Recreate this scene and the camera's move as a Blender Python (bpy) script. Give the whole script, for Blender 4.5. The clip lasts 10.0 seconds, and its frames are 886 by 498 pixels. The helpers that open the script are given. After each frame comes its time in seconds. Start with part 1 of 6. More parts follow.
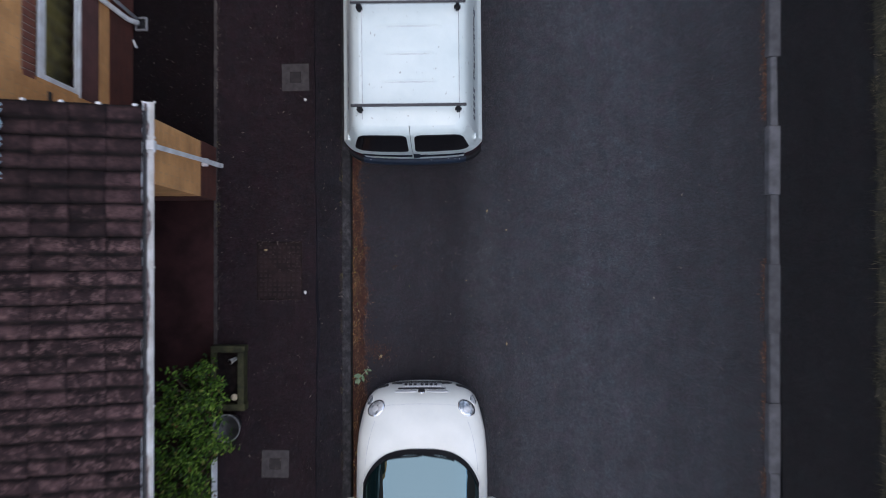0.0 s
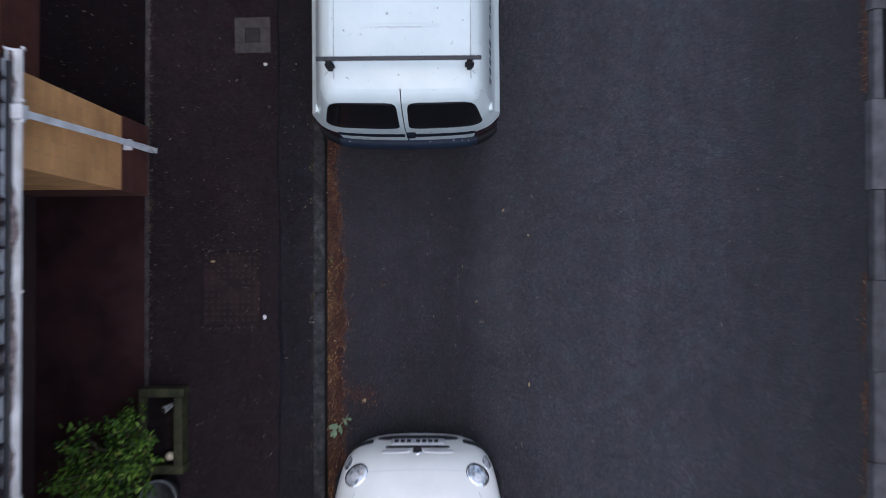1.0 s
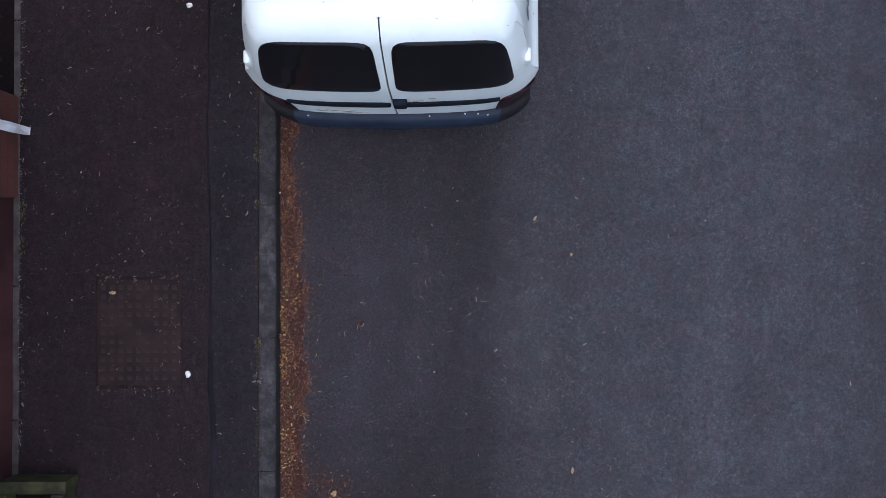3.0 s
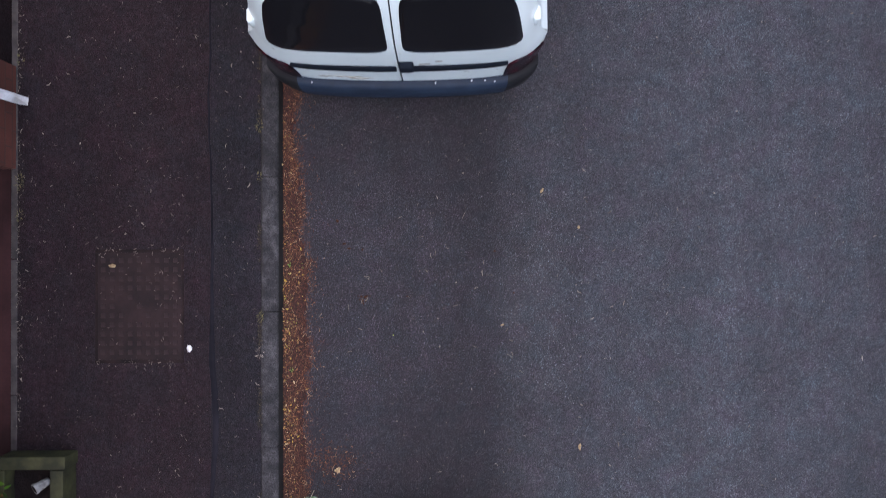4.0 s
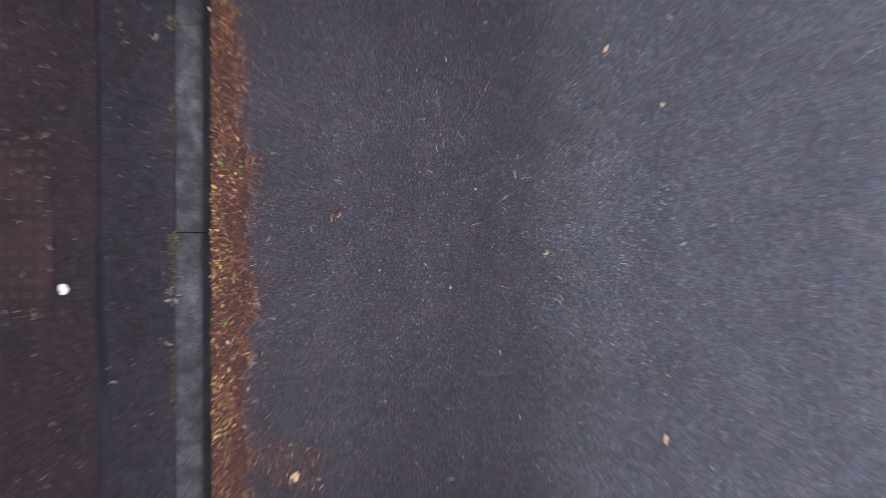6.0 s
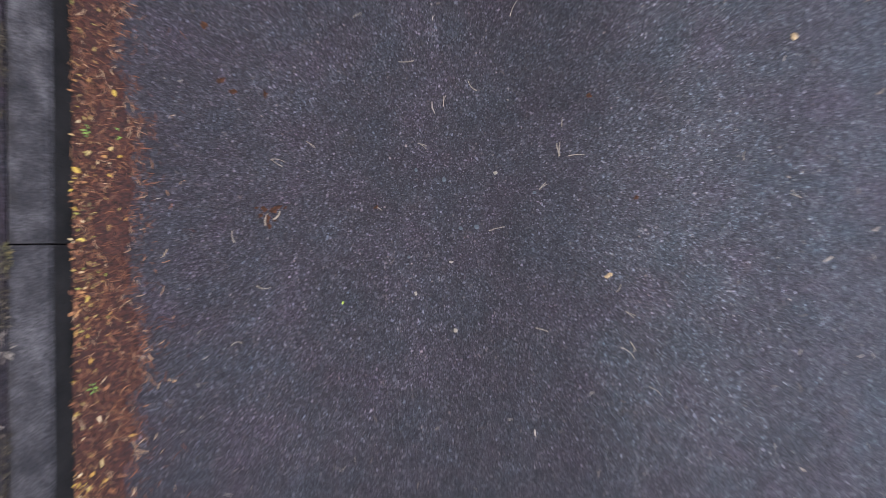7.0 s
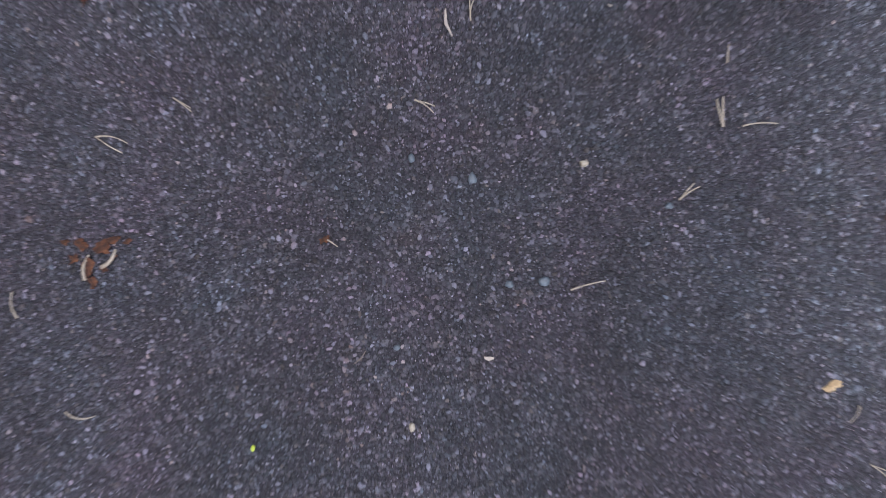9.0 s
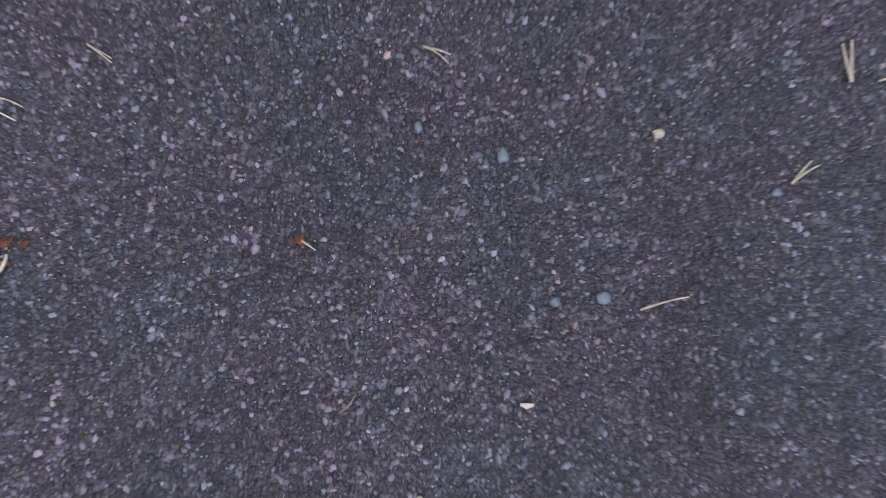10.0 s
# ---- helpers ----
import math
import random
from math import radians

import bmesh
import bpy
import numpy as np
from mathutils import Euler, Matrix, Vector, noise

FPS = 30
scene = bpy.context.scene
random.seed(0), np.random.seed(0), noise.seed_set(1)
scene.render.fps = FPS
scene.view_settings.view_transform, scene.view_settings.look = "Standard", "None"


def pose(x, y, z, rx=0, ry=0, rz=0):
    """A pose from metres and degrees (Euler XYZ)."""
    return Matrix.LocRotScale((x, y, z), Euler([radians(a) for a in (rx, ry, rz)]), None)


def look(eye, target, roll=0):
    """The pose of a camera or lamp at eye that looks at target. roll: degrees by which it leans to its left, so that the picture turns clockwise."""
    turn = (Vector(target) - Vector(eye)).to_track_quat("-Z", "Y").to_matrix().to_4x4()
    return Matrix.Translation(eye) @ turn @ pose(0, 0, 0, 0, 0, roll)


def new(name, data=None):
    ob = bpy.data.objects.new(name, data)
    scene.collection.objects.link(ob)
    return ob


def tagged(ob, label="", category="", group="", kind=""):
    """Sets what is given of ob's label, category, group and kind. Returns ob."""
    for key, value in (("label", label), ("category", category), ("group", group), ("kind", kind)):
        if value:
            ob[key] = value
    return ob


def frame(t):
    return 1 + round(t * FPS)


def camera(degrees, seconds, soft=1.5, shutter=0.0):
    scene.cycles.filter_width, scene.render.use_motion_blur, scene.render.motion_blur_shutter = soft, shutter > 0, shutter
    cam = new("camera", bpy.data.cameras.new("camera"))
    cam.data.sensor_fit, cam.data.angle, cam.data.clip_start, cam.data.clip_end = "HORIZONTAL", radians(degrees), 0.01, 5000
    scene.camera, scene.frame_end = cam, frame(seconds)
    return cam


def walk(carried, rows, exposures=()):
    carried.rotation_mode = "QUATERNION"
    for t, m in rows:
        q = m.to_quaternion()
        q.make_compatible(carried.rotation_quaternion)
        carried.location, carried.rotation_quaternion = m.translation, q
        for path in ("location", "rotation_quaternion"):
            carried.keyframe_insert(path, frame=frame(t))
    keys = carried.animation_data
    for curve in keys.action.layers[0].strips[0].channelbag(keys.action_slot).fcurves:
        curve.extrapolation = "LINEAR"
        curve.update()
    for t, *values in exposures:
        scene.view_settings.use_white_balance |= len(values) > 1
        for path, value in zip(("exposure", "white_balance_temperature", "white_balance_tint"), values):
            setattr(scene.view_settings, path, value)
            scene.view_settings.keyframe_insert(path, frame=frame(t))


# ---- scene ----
cam = camera(66.0, 10.0, 0.5, 0.8)
PATH = [
    (0, -0.069, -0.196, 9.097, 0.93, 0.32, -0.31),
    (0.5, -0.105, -0.142, 7.956, 0.99, 0.23, -0.32),
    (1, -0.132, -0.065, 6.957, 1.07, 0.12, -0.27),
    (1.5, -0.155, 0.066, 5.951, 0.99, 0.03, -0.22),
    (2, -0.183, 0.144, 5.104, 1.07, -0.16, -0.28),
    (2.2, -0.178, 0.177, 4.962, 1.00, -0.12, -0.21),
    (3.3, -0.185, 0.177, 4.794, 0.78, 0.00, -0.22),
    (3.5, -0.206, 0.132, 4.773, 0.78, -0.14, -0.29),
    (4, -0.225, 0.005, 4.733, 0.61, -0.08, -0.24),
    (4.5, -0.235, -0.227, 4.699, 0.67, -0.04, -0.22),
    (5, -0.251, -0.484, 4.632, 1.06, -0.09, -0.24),
    (5.2, -0.274, -0.553, 4.466, 1.40, -0.31, -0.29),
    (6.3, -0.280, -0.468, 2.614, 0.61, 0.16, -0.52),
    (6.5, -0.275, -0.463, 2.384, 0.91, 0.26, -0.58),
    (7, -0.278, -0.392, 1.939, 0.04, 0.01, -0.57),
    (7.5, -0.281, -0.337, 1.567, -0.65, -0.11, -0.74),
    (8, -0.276, -0.322, 1.293, 0.06, 0.01, -0.82),
    (8.5, -0.296, -0.300, 1.073, 0.24, 0.06, -0.90),
    (9, -0.312, -0.294, 0.893, 0.60, 0.08, -0.86),
    (9.5, -0.317, -0.289, 0.745, 0.69, 0.22, -0.85),
    (10, -0.330, -0.288, 0.643, 0.67, 0.12, -1.02),
]
walk(cam, [(t, pose(*place)) for t, *place in PATH],
     [(0.0, 0.46, 6380, 13), (0.5, 0.42, 6300, 13), (1.0, 0.44, 6200, 14), (1.5, 0.52, 6130, 16), (2.0, 0.75, 6110, 16), (3.5, 1.17, 6330, 17), (4.0, 1.42, 6460, 18), (5.0, 1.93, 6680, 17), (6.5, 1.95, 6560, 15), (8.0, 1.85, 6380, 14), (9.0, 1.86, 6360, 15), (10.0, 1.91, 6380, 14)])

# ---- world and light: a dull, overcast late afternoon ----
world = bpy.data.worlds.new("overcast_sky")
scene.world = world
world.use_nodes = True
wn, wl = world.node_tree.nodes, world.node_tree.links
sky = wn.new("ShaderNodeTexSky")
sky.sky_type = "NISHITA"
sky.sun_disc = False
sky.sun_elevation, sky.sun_rotation = radians(80), radians(166)
sky.air_density, sky.dust_density, sky.ozone_density = 1.0, 2.0, 1.0
wn["Background"].inputs["Strength"].default_value = 0.15
wl.new(sky.outputs[0], wn["Background"].inputs["Color"])
sun = new("sun", bpy.data.lights.new("sun", "SUN"))
sun.data.energy, sun.data.angle, sun.data.color = 1.05, radians(135), (0.98, 0.985, 1.0)
sun.matrix_world = look((0.5, -2.0, 12.6), (0, 0, 0))


# ---- materials ----
class Nodes:
    """A node material under construction."""

    def __init__(self, name, rough=0.7, metal=0.0, spec=0.5):
        self.m = bpy.data.materials.new(name)
        self.m.use_nodes = True
        self.t = self.m.node_tree
        self.b = self.t.nodes["Principled BSDF"]
        self.b.inputs["Roughness"].default_value = rough
        self.b.inputs["Metallic"].default_value = metal
        self.b.inputs["Specular IOR Level"].default_value = spec
        self.coords = self.t.nodes.new("ShaderNodeTexCoord").outputs["Object"]

    def node(self, kind, ins=None, **sets):
        n = self.t.nodes.new("ShaderNode" + kind)
        if "data_type" in sets:
            n.data_type = sets["data_type"]
        if "blend_type" in sets:
            n.blend_type = sets["blend_type"]
        if "operation" in sets:
            n.operation = sets["operation"]
        if "feature" in sets:
            n.feature = sets["feature"]
        for k, v in (ins or {}).items():
            self.put(n.inputs[k], v)
        return n

    def put(self, socket, v):
        if isinstance(v, bpy.types.NodeSocket):
            self.t.links.new(v, socket)
        else:
            socket.default_value = v

    def noise(self, scale, detail=4.0, rough=0.55, vec=None, distortion=0.0):
        return self.node("TexNoise", {"Vector": vec or self.coords, "Scale": scale, "Detail": detail, "Roughness": rough, "Distortion": distortion}).outputs["Fac"]

    def ramp(self, fac, *stops):
        n = self.node("ValToRGB", {"Fac": fac})
        e = n.color_ramp.elements
        while len(e) < len(stops):
            e.new(0.5)
        for el, (p, c) in zip(e, stops):
            el.position = p
            el.color = (*c, 1) if isinstance(c, tuple) else (c, c, c, 1)
        return n.outputs["Color"]

    def mix(self, fac, a, b, blend="MIX"):
        n = self.node("Mix", data_type="RGBA", blend_type=blend)
        for k, v in ((0, fac), (6, a), (7, b)):
            self.put(n.inputs[k], (*v, 1) if isinstance(v, tuple) else v)
        return n.outputs[2]

    def math(self, op, a, b=0.0, c=0.0):
        n = self.node("Math", operation=op)
        for k, v in enumerate((a, b, c)):
            self.put(n.inputs[k], v)
        return n.outputs[0]

    def vary(self):
        return self.node("ObjectInfo").outputs["Random"]

    def island(self):
        return self.node("NewGeometry").outputs["Random Per Island"]

    def done(self, colour, bump=None, strength=0.3, distance=0.002, rough=None):
        self.put(self.b.inputs["Base Color"], (*colour, 1) if isinstance(colour, tuple) else colour)
        if rough is not None:
            self.put(self.b.inputs["Roughness"], rough)
        if bump is not None:
            n = self.node("Bump", {"Height": bump, "Strength": strength, "Distance": distance})
            self.t.links.new(n.outputs[0], self.b.inputs["Normal"])
        return self.m


def weathered(name, light, dark, coarse=3.0, fine=60.0, rough=0.7, metal=0.0, bump=0.3, distance=0.002, spec=0.5, by_object=0.0):
    """A surface with stains at one scale and grain at another."""
    n = Nodes(name, rough, metal, spec)
    if by_object:
        n.coords = n.node("VectorMath", {0: n.coords, 1: n.node("ObjectInfo").outputs["Location"]}, operation="ADD").outputs[0]
    big = n.ramp(n.noise(coarse, 5), (0.35, dark), (0.68, light))
    grain = n.noise(fine, 3)
    col = n.mix(0.35, big, n.ramp(grain, (0.3, 0.35), (0.7, 0.75)), "OVERLAY")
    if by_object:
        col = n.mix(by_object, col, n.ramp(n.vary(), (0.0, 0.2), (1.0, 0.8)), "OVERLAY")
    return n.done(col, grain, bump, distance, n.ramp(grain, (0.2, max(rough - 0.12, 0.02)), (0.8, min(rough + 0.12, 1.0))))


def wear(n, lanes, wash):
    """Tone over a road: lanes as (x in metres, colour factor), long streaks, patches, tints and brown stains."""
    x = n.node("SeparateXYZ", {"Vector": n.coords}).outputs[0]
    x = n.math("ADD", x, n.math("MULTIPLY", n.math("SUBTRACT", n.noise(1.3, 5, 0.6), 0.5), 0.20))
    lo, hi = lanes[0][0], lanes[-1][0]
    col = n.ramp(n.math("DIVIDE", n.math("SUBTRACT", x, lo), hi - lo), *[((p - lo) / (hi - lo), c) for p, c in lanes])
    long = n.node("VectorMath", {0: n.coords, 1: (3.2, 0.12, 1.0)}, operation="MULTIPLY").outputs[0]
    col = n.mix(1.0, col, n.ramp(n.noise(1.0, 5, 0.6, long), (0.3, 0.84), (0.7, 1.12)), "MULTIPLY")
    col = n.mix(1.0, col, n.ramp(n.noise(1.6, 6, 0.65), (0.32, (0.78, 0.74, 0.74)), (0.62, 1.0)), "MULTIPLY")
    col = n.mix(1.0, col, n.ramp(n.noise(7.0, 5, 0.7), (0.34, 0.84), (0.66, 1.14)), "MULTIPLY")
    away = n.node("VectorMath", {0: n.coords, 1: (7.3, 2.1, 0.0)}, operation="ADD").outputs[0]
    col = n.mix(1.0, col, n.ramp(n.noise(5.5, 5, 0.65, away), (0.36, (0.88, 1.03, 1.05)), (0.52, (1.0, 1.0, 1.0)), (0.66, (1.09, 0.96, 1.04))), "MULTIPLY")
    stain = n.ramp(n.noise(10.0, 5, 0.65, away), (0.62, 0.0), (0.72, 0.8))
    col = n.mix(stain, col, n.mix(1.0, col, (1.12, 0.92, 0.74), "MULTIPLY"))
    return n.mix(1.0, col, wash, "MULTIPLY")


def asphalt(name, tone, tint, lanes, wash=(1.0, 1.0, 1.0), spec=0.4):
    """Stone chips in bitumen; lanes: tones across the width, as (x in metres, colour factor)."""
    n = Nodes(name, 0.75, 0.0, spec)
    w = n.node("VectorMath", {0: n.node("TexNoise", {"Vector": n.coords, "Scale": 180.0}).outputs["Color"], "Scale": 0.006}, operation="SCALE").outputs[0]
    at = n.node("VectorMath", {0: n.coords, 1: w}, operation="ADD").outputs[0]
    height = 0.0
    col = n.ramp(n.noise(6.0, 6), (0.3, tuple(c * tone * 0.13 for c in tint)), (0.7, tuple(c * tone * 0.28 for c in tint)))
    for scale, least, light, lift in ((340.0, -0.1, 2.5, 0.4), (215.0, 0.40, 3.1, 0.8), (140.0, 0.88, 3.0, 1.0)):
        cell = n.node("TexVoronoi", {"Vector": at, "Scale": scale, "Randomness": 1.0})
        rim = n.node("TexVoronoi", {"Vector": at, "Scale": scale, "Randomness": 1.0}, feature="DISTANCE_TO_EDGE")
        pick = n.node("SeparateColor", {"Color": cell.outputs["Color"]})
        inside = n.ramp(rim.outputs["Distance"], (0.03, 0.0), (0.11, 1.0))
        mask = n.math("MULTIPLY", inside, n.ramp(pick.outputs[0], (max(least, 0.0), 0.0 if least > 0 else 1.0), (max(least, 0.0) + 0.03, 1.0)))
        grey = n.ramp(pick.outputs[1], (0.0, tuple(c * tone * 0.36 for c in tint)), (0.5, tuple(c * tone * light * 0.32 for c in tint)), (0.82, tuple(c * tone * light * 0.50 for c in (1.0, 1.0, 1.05))), (0.96, tuple(c * tone * light * 0.70 for c in (0.97, 1.0, 1.04))), (1.0, tuple(c * tone * light * 0.7 for c in (1.12, 1.0, 0.88))))
        col = n.mix(mask, col, grey)
        height = n.math("MAXIMUM", height, n.math("MULTIPLY", mask, lift))
        stone = mask
    grain = n.node("TexVoronoi", {"Vector": at, "Scale": 48.0, "Randomness": 1.0})
    chance = n.node("SeparateColor", {"Color": grain.outputs["Color"]})
    fleck = n.math("MULTIPLY", n.ramp(grain.outputs["Distance"], (0.12, 1.0), (0.17, 0.0)), n.ramp(chance.outputs[0], (0.74, 0.0), (0.77, 1.0)))
    col = n.mix(fleck, col, n.ramp(chance.outputs[1], (0.0, tuple(c * tone * 1.8 for c in tint)), (1.0, tuple(c * tone * 3.6 for c in (1.05, 1.0, 0.98)))))
    col = n.mix(1.0, col, n.ramp(n.noise(28.0, 5, 0.7), (0.3, 0.72), (0.7, 1.22)), "MULTIPLY")
    pit = n.node("TexVoronoi", {"Vector": at, "Scale": 70.0, "Randomness": 1.0})
    odd = n.node("SeparateColor", {"Color": pit.outputs["Color"]})
    hole = n.math("MULTIPLY", n.ramp(pit.outputs["Distance"], (0.22, 1.0), (0.42, 0.0)), n.ramp(odd.outputs[0], (0.72, 0.0), (0.80, 1.0)))
    col = n.mix(n.math("MULTIPLY", hole, 0.6), col, tuple(c * tone * 0.16 for c in tint))
    col = n.mix(1.0, col, wear(n, lanes, wash), "MULTIPLY")
    return n.done(col, n.math("ADD", height, n.math("MULTIPLY", n.noise(420.0, 3), 0.35)), 1.0, 0.0035, n.ramp(stone, (0.0, 0.82), (1.0, 0.6)))


ROAD_LANES = [(-1.4, (0.97, 0.88, 0.98)), (-0.8, (1.08, 0.99, 1.09)), (-0.50, (1.02, 0.93, 1.02)), (-0.30, (1.02, 0.93, 1.02)), (-0.08, (0.83, 0.76, 0.83)), (0.09, (0.84, 0.78, 0.85)), (0.31, (1.38, 1.38, 1.42)), (0.75, (1.64, 1.70, 1.76)),
              (1.3, (1.84, 1.98, 2.04)), (1.6, (1.98, 2.14, 2.20)), (2.3, (1.92, 2.08, 2.16)), (3.2, (1.28, 1.37, 1.44)), (4.2, (0.85, 0.87, 0.92))]
ROAD_MAT = asphalt("road_asphalt", 0.029, (1.05, 0.95, 1.13), ROAD_LANES)
PAVE_MAT = asphalt("pavement_asphalt", 0.0176, (1.34, 0.92, 1.06), [(-3.2, 0.92), (-2.6, 0.95), (-1.9, 1.0), (-1.4, 1.0)], (1.27, 0.92, 1.01), 0.2)
YARD_MAT = asphalt("forecourt_asphalt", 0.0082, (1.40, 0.88, 0.98), [(-9.0, 1.0), (-3.0, 1.0)], (1.2, 0.92, 1.0), 0.12)
TRENCH_MAT = asphalt("trench_asphalt", 0.0190, (1.14, 0.94, 1.12), [(-2.0, 1.0), (-1.0, 1.0)], (1.06, 0.95, 1.04), 0.22)
FOOT_MAT = asphalt("far_footway_asphalt", 0.0115, (1.06, 0.95, 1.10), [(4.0, 1.0), (6.0, 0.9)], spec=0.2)
SEAM_MAT = weathered("bitumen_seam", (0.0150, 0.0132, 0.0170), (0.0078, 0.0072, 0.0098), 5, 120, 0.9, spec=0.1)


def kerb_material():
    """Old concrete: pitted, blotched grey, with grime creeping in from the back edge."""
    n = Nodes("kerb_concrete", 0.9, 0.0, 0.3)
    across = n.node("SeparateXYZ", {"Vector": n.coords}).outputs[0]
    info = n.node("ObjectInfo")
    n.coords = n.node("VectorMath", {0: n.coords, 1: info.outputs["Location"]}, operation="ADD").outputs[0]
    col = n.ramp(n.noise(9.0, 8, 0.72), (0.39, (0.014, 0.0133, 0.0145)), (0.47, (0.0235, 0.0222, 0.0235)), (0.54, (0.033, 0.0312, 0.0325)), (0.64, (0.056, 0.0535, 0.0545)))
    col = n.mix(0.55, col, n.ramp(n.noise(170.0, 4), (0.38, 0.12), (0.62, 0.88)), "OVERLAY")
    pit = n.ramp(n.noise(75.0, 3, 0.6), (0.33, 0.75), (0.42, 0.0))
    col = n.mix(pit, col, (0.009, 0.0085, 0.009))
    edge = n.math("ADD", across, n.math("MULTIPLY", n.math("SUBTRACT", n.noise(16.0, 5, 0.65), 0.5), 0.10))
    col = n.mix(n.ramp(edge, (0.004, 0.6), (0.020, 0.0)), col, (0.015, 0.0125, 0.0115))
    col = n.mix(0.25, col, n.ramp(info.outputs["Random"], (0.0, 0.3), (1.0, 0.7)), "OVERLAY")
    return n.done(col, n.math("ADD", n.noise(230.0, 3), n.noise(40.0, 5)), 1.0, 0.003)


KERB_MAT = kerb_material()
FAR_KERB_MAT = weathered("far_kerb_concrete", (0.085, 0.085, 0.089), (0.045, 0.045, 0.047), 5, 160, 0.9, bump=0.8, by_object=0.45)
EDGING_MAT = weathered("edging_concrete", (0.058, 0.048, 0.044), (0.017, 0.014, 0.013), 11, 140, 0.85, bump=0.5)
def tile_material():
    n = Nodes("roof_tile_concrete", 0.88, 0.0, 0.2)
    info = n.node("ObjectInfo")
    across = n.node("SeparateXYZ", {"Vector": n.coords}).outputs[1]
    n.coords = n.node("VectorMath", {0: n.coords, 1: info.outputs["Location"]}, operation="ADD").outputs[0]
    base = n.ramp(n.noise(5.0, 6, 0.65), (0.36, (0.013, 0.0075, 0.0085)), (0.50, (0.030, 0.0170, 0.0178)), (0.64, (0.064, 0.036, 0.036)))
    base = n.mix(0.8, base, n.ramp(info.outputs["Random"], (0.0, 0.2), (1.0, 0.78)), "OVERLAY")
    down = n.math("MULTIPLY", n.node("SeparateXYZ", {"Vector": n.coords}).outputs[1], -0.55)
    zone = n.ramp(n.math("ADD", down, n.noise(1.6, 4, 0.6)), (0.22, 0.0), (0.62, 1.0))
    bloom = n.math("MULTIPLY", zone, n.ramp(n.noise(13.0, 6, 0.75), (0.50, 0.0), (0.62, 0.85)))
    col = n.mix(bloom, base, (0.125, 0.075, 0.071))
    dark = n.ramp(n.noise(27.0, 4, 0.6), (0.30, 0.7), (0.40, 0.0))
    col = n.mix(dark, col, (0.010, 0.008, 0.008))
    # moss paints shade between the rolls as near-black channel colour
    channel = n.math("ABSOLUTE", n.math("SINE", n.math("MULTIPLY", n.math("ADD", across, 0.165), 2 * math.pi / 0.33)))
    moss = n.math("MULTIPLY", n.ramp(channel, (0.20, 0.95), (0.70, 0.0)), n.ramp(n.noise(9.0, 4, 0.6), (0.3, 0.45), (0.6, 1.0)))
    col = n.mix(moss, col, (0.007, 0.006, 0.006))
    return n.done(col, n.noise(90, 5, 0.7), 0.8, 0.004)


TILE_MAT = tile_material()
WHITE_PVC = weathered("white_pvc", (0.75, 0.77, 0.78), (0.52, 0.52, 0.50), 6, 80, 0.4, bump=0.1)
GREY_PVC = weathered("grey_pvc", (0.35, 0.36, 0.37), (0.2, 0.2, 0.2), 6, 80, 0.45, bump=0.1)
MOSS_MAT = weathered("gutter_debris", (0.30, 0.24, 0.23), (0.08, 0.065, 0.06), 18, 90, 0.95, bump=0.8, distance=0.006)
TAN_BRICK = weathered("tan_brick", (0.48, 0.28, 0.12), (0.32, 0.18, 0.075), 4, 70, 0.85, bump=0.5)
RED_BRICK = weathered("red_brick", (0.22, 0.075, 0.045), (0.11, 0.04, 0.028), 5, 80, 0.85, bump=0.5, by_object=0.3)
MORTAR = weathered("mortar", (0.40, 0.34, 0.28), (0.28, 0.23, 0.19), 8, 120, 0.9)
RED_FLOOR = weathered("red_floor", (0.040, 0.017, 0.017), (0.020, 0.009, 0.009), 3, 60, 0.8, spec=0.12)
DARK_PANEL = weathered("brown_cladding", (0.115, 0.048, 0.042), (0.07, 0.031, 0.028), 4, 60, 0.7)
BLACK_TRIM = weathered("black_trim", (0.03, 0.03, 0.032), (0.018, 0.018, 0.02), 6, 120, 0.5)


# ---- building blocks ----
def box(bm, x0, x1, y0, y1, z0, z1, bevel=0.0, segments=1):
    m = Matrix.Translation(((x0 + x1) / 2, (y0 + y1) / 2, (z0 + z1) / 2)) @ Matrix.Diagonal((x1 - x0, y1 - y0, z1 - z0, 1))
    made = bmesh.ops.create_cube(bm, size=1.0, matrix=m)["verts"]
    if bevel:
        edges = list({e for v in made for e in v.link_edges})
        bmesh.ops.bevel(bm, geom=edges, offset=bevel, segments=segments, affect="EDGES", profile=0.5)


def tube(bm, points, radius, sides=12, cap=True):
    """A round bar along a line of points."""
    rings = []
    pts = [Vector(p) for p in points]
    for i, p in enumerate(pts):
        d = (pts[min(i + 1, len(pts) - 1)] - pts[max(i - 1, 0)]).normalized()
        q = d.to_track_quat("Z", "Y").to_matrix()
        r = radius[i] if isinstance(radius, (list, tuple)) else radius
        rings.append([bm.verts.new(p + q @ Vector((r * math.cos(a), r * math.sin(a), 0))) for a in (2 * math.pi * k / sides for k in range(sides))])
    for a, b in zip(rings, rings[1:]):
        for k in range(sides):
            bm.faces.new((a[k], a[(k + 1) % sides], b[(k + 1) % sides], b[k]))
    if cap:
        bm.faces.new(rings[0][::-1])
        bm.faces.new(rings[-1])


def mesh_of(name, bm, material, smooth=False):
    bmesh.ops.recalc_face_normals(bm, faces=bm.faces)
    me = bpy.data.meshes.new(name)
    bm.to_mesh(me)
    bm.free()
    for m in material if isinstance(material, (list, tuple)) else [material]:
        me.materials.append(m)
    if smooth:
        for p in me.polygons:
            p.use_smooth = True
    return me


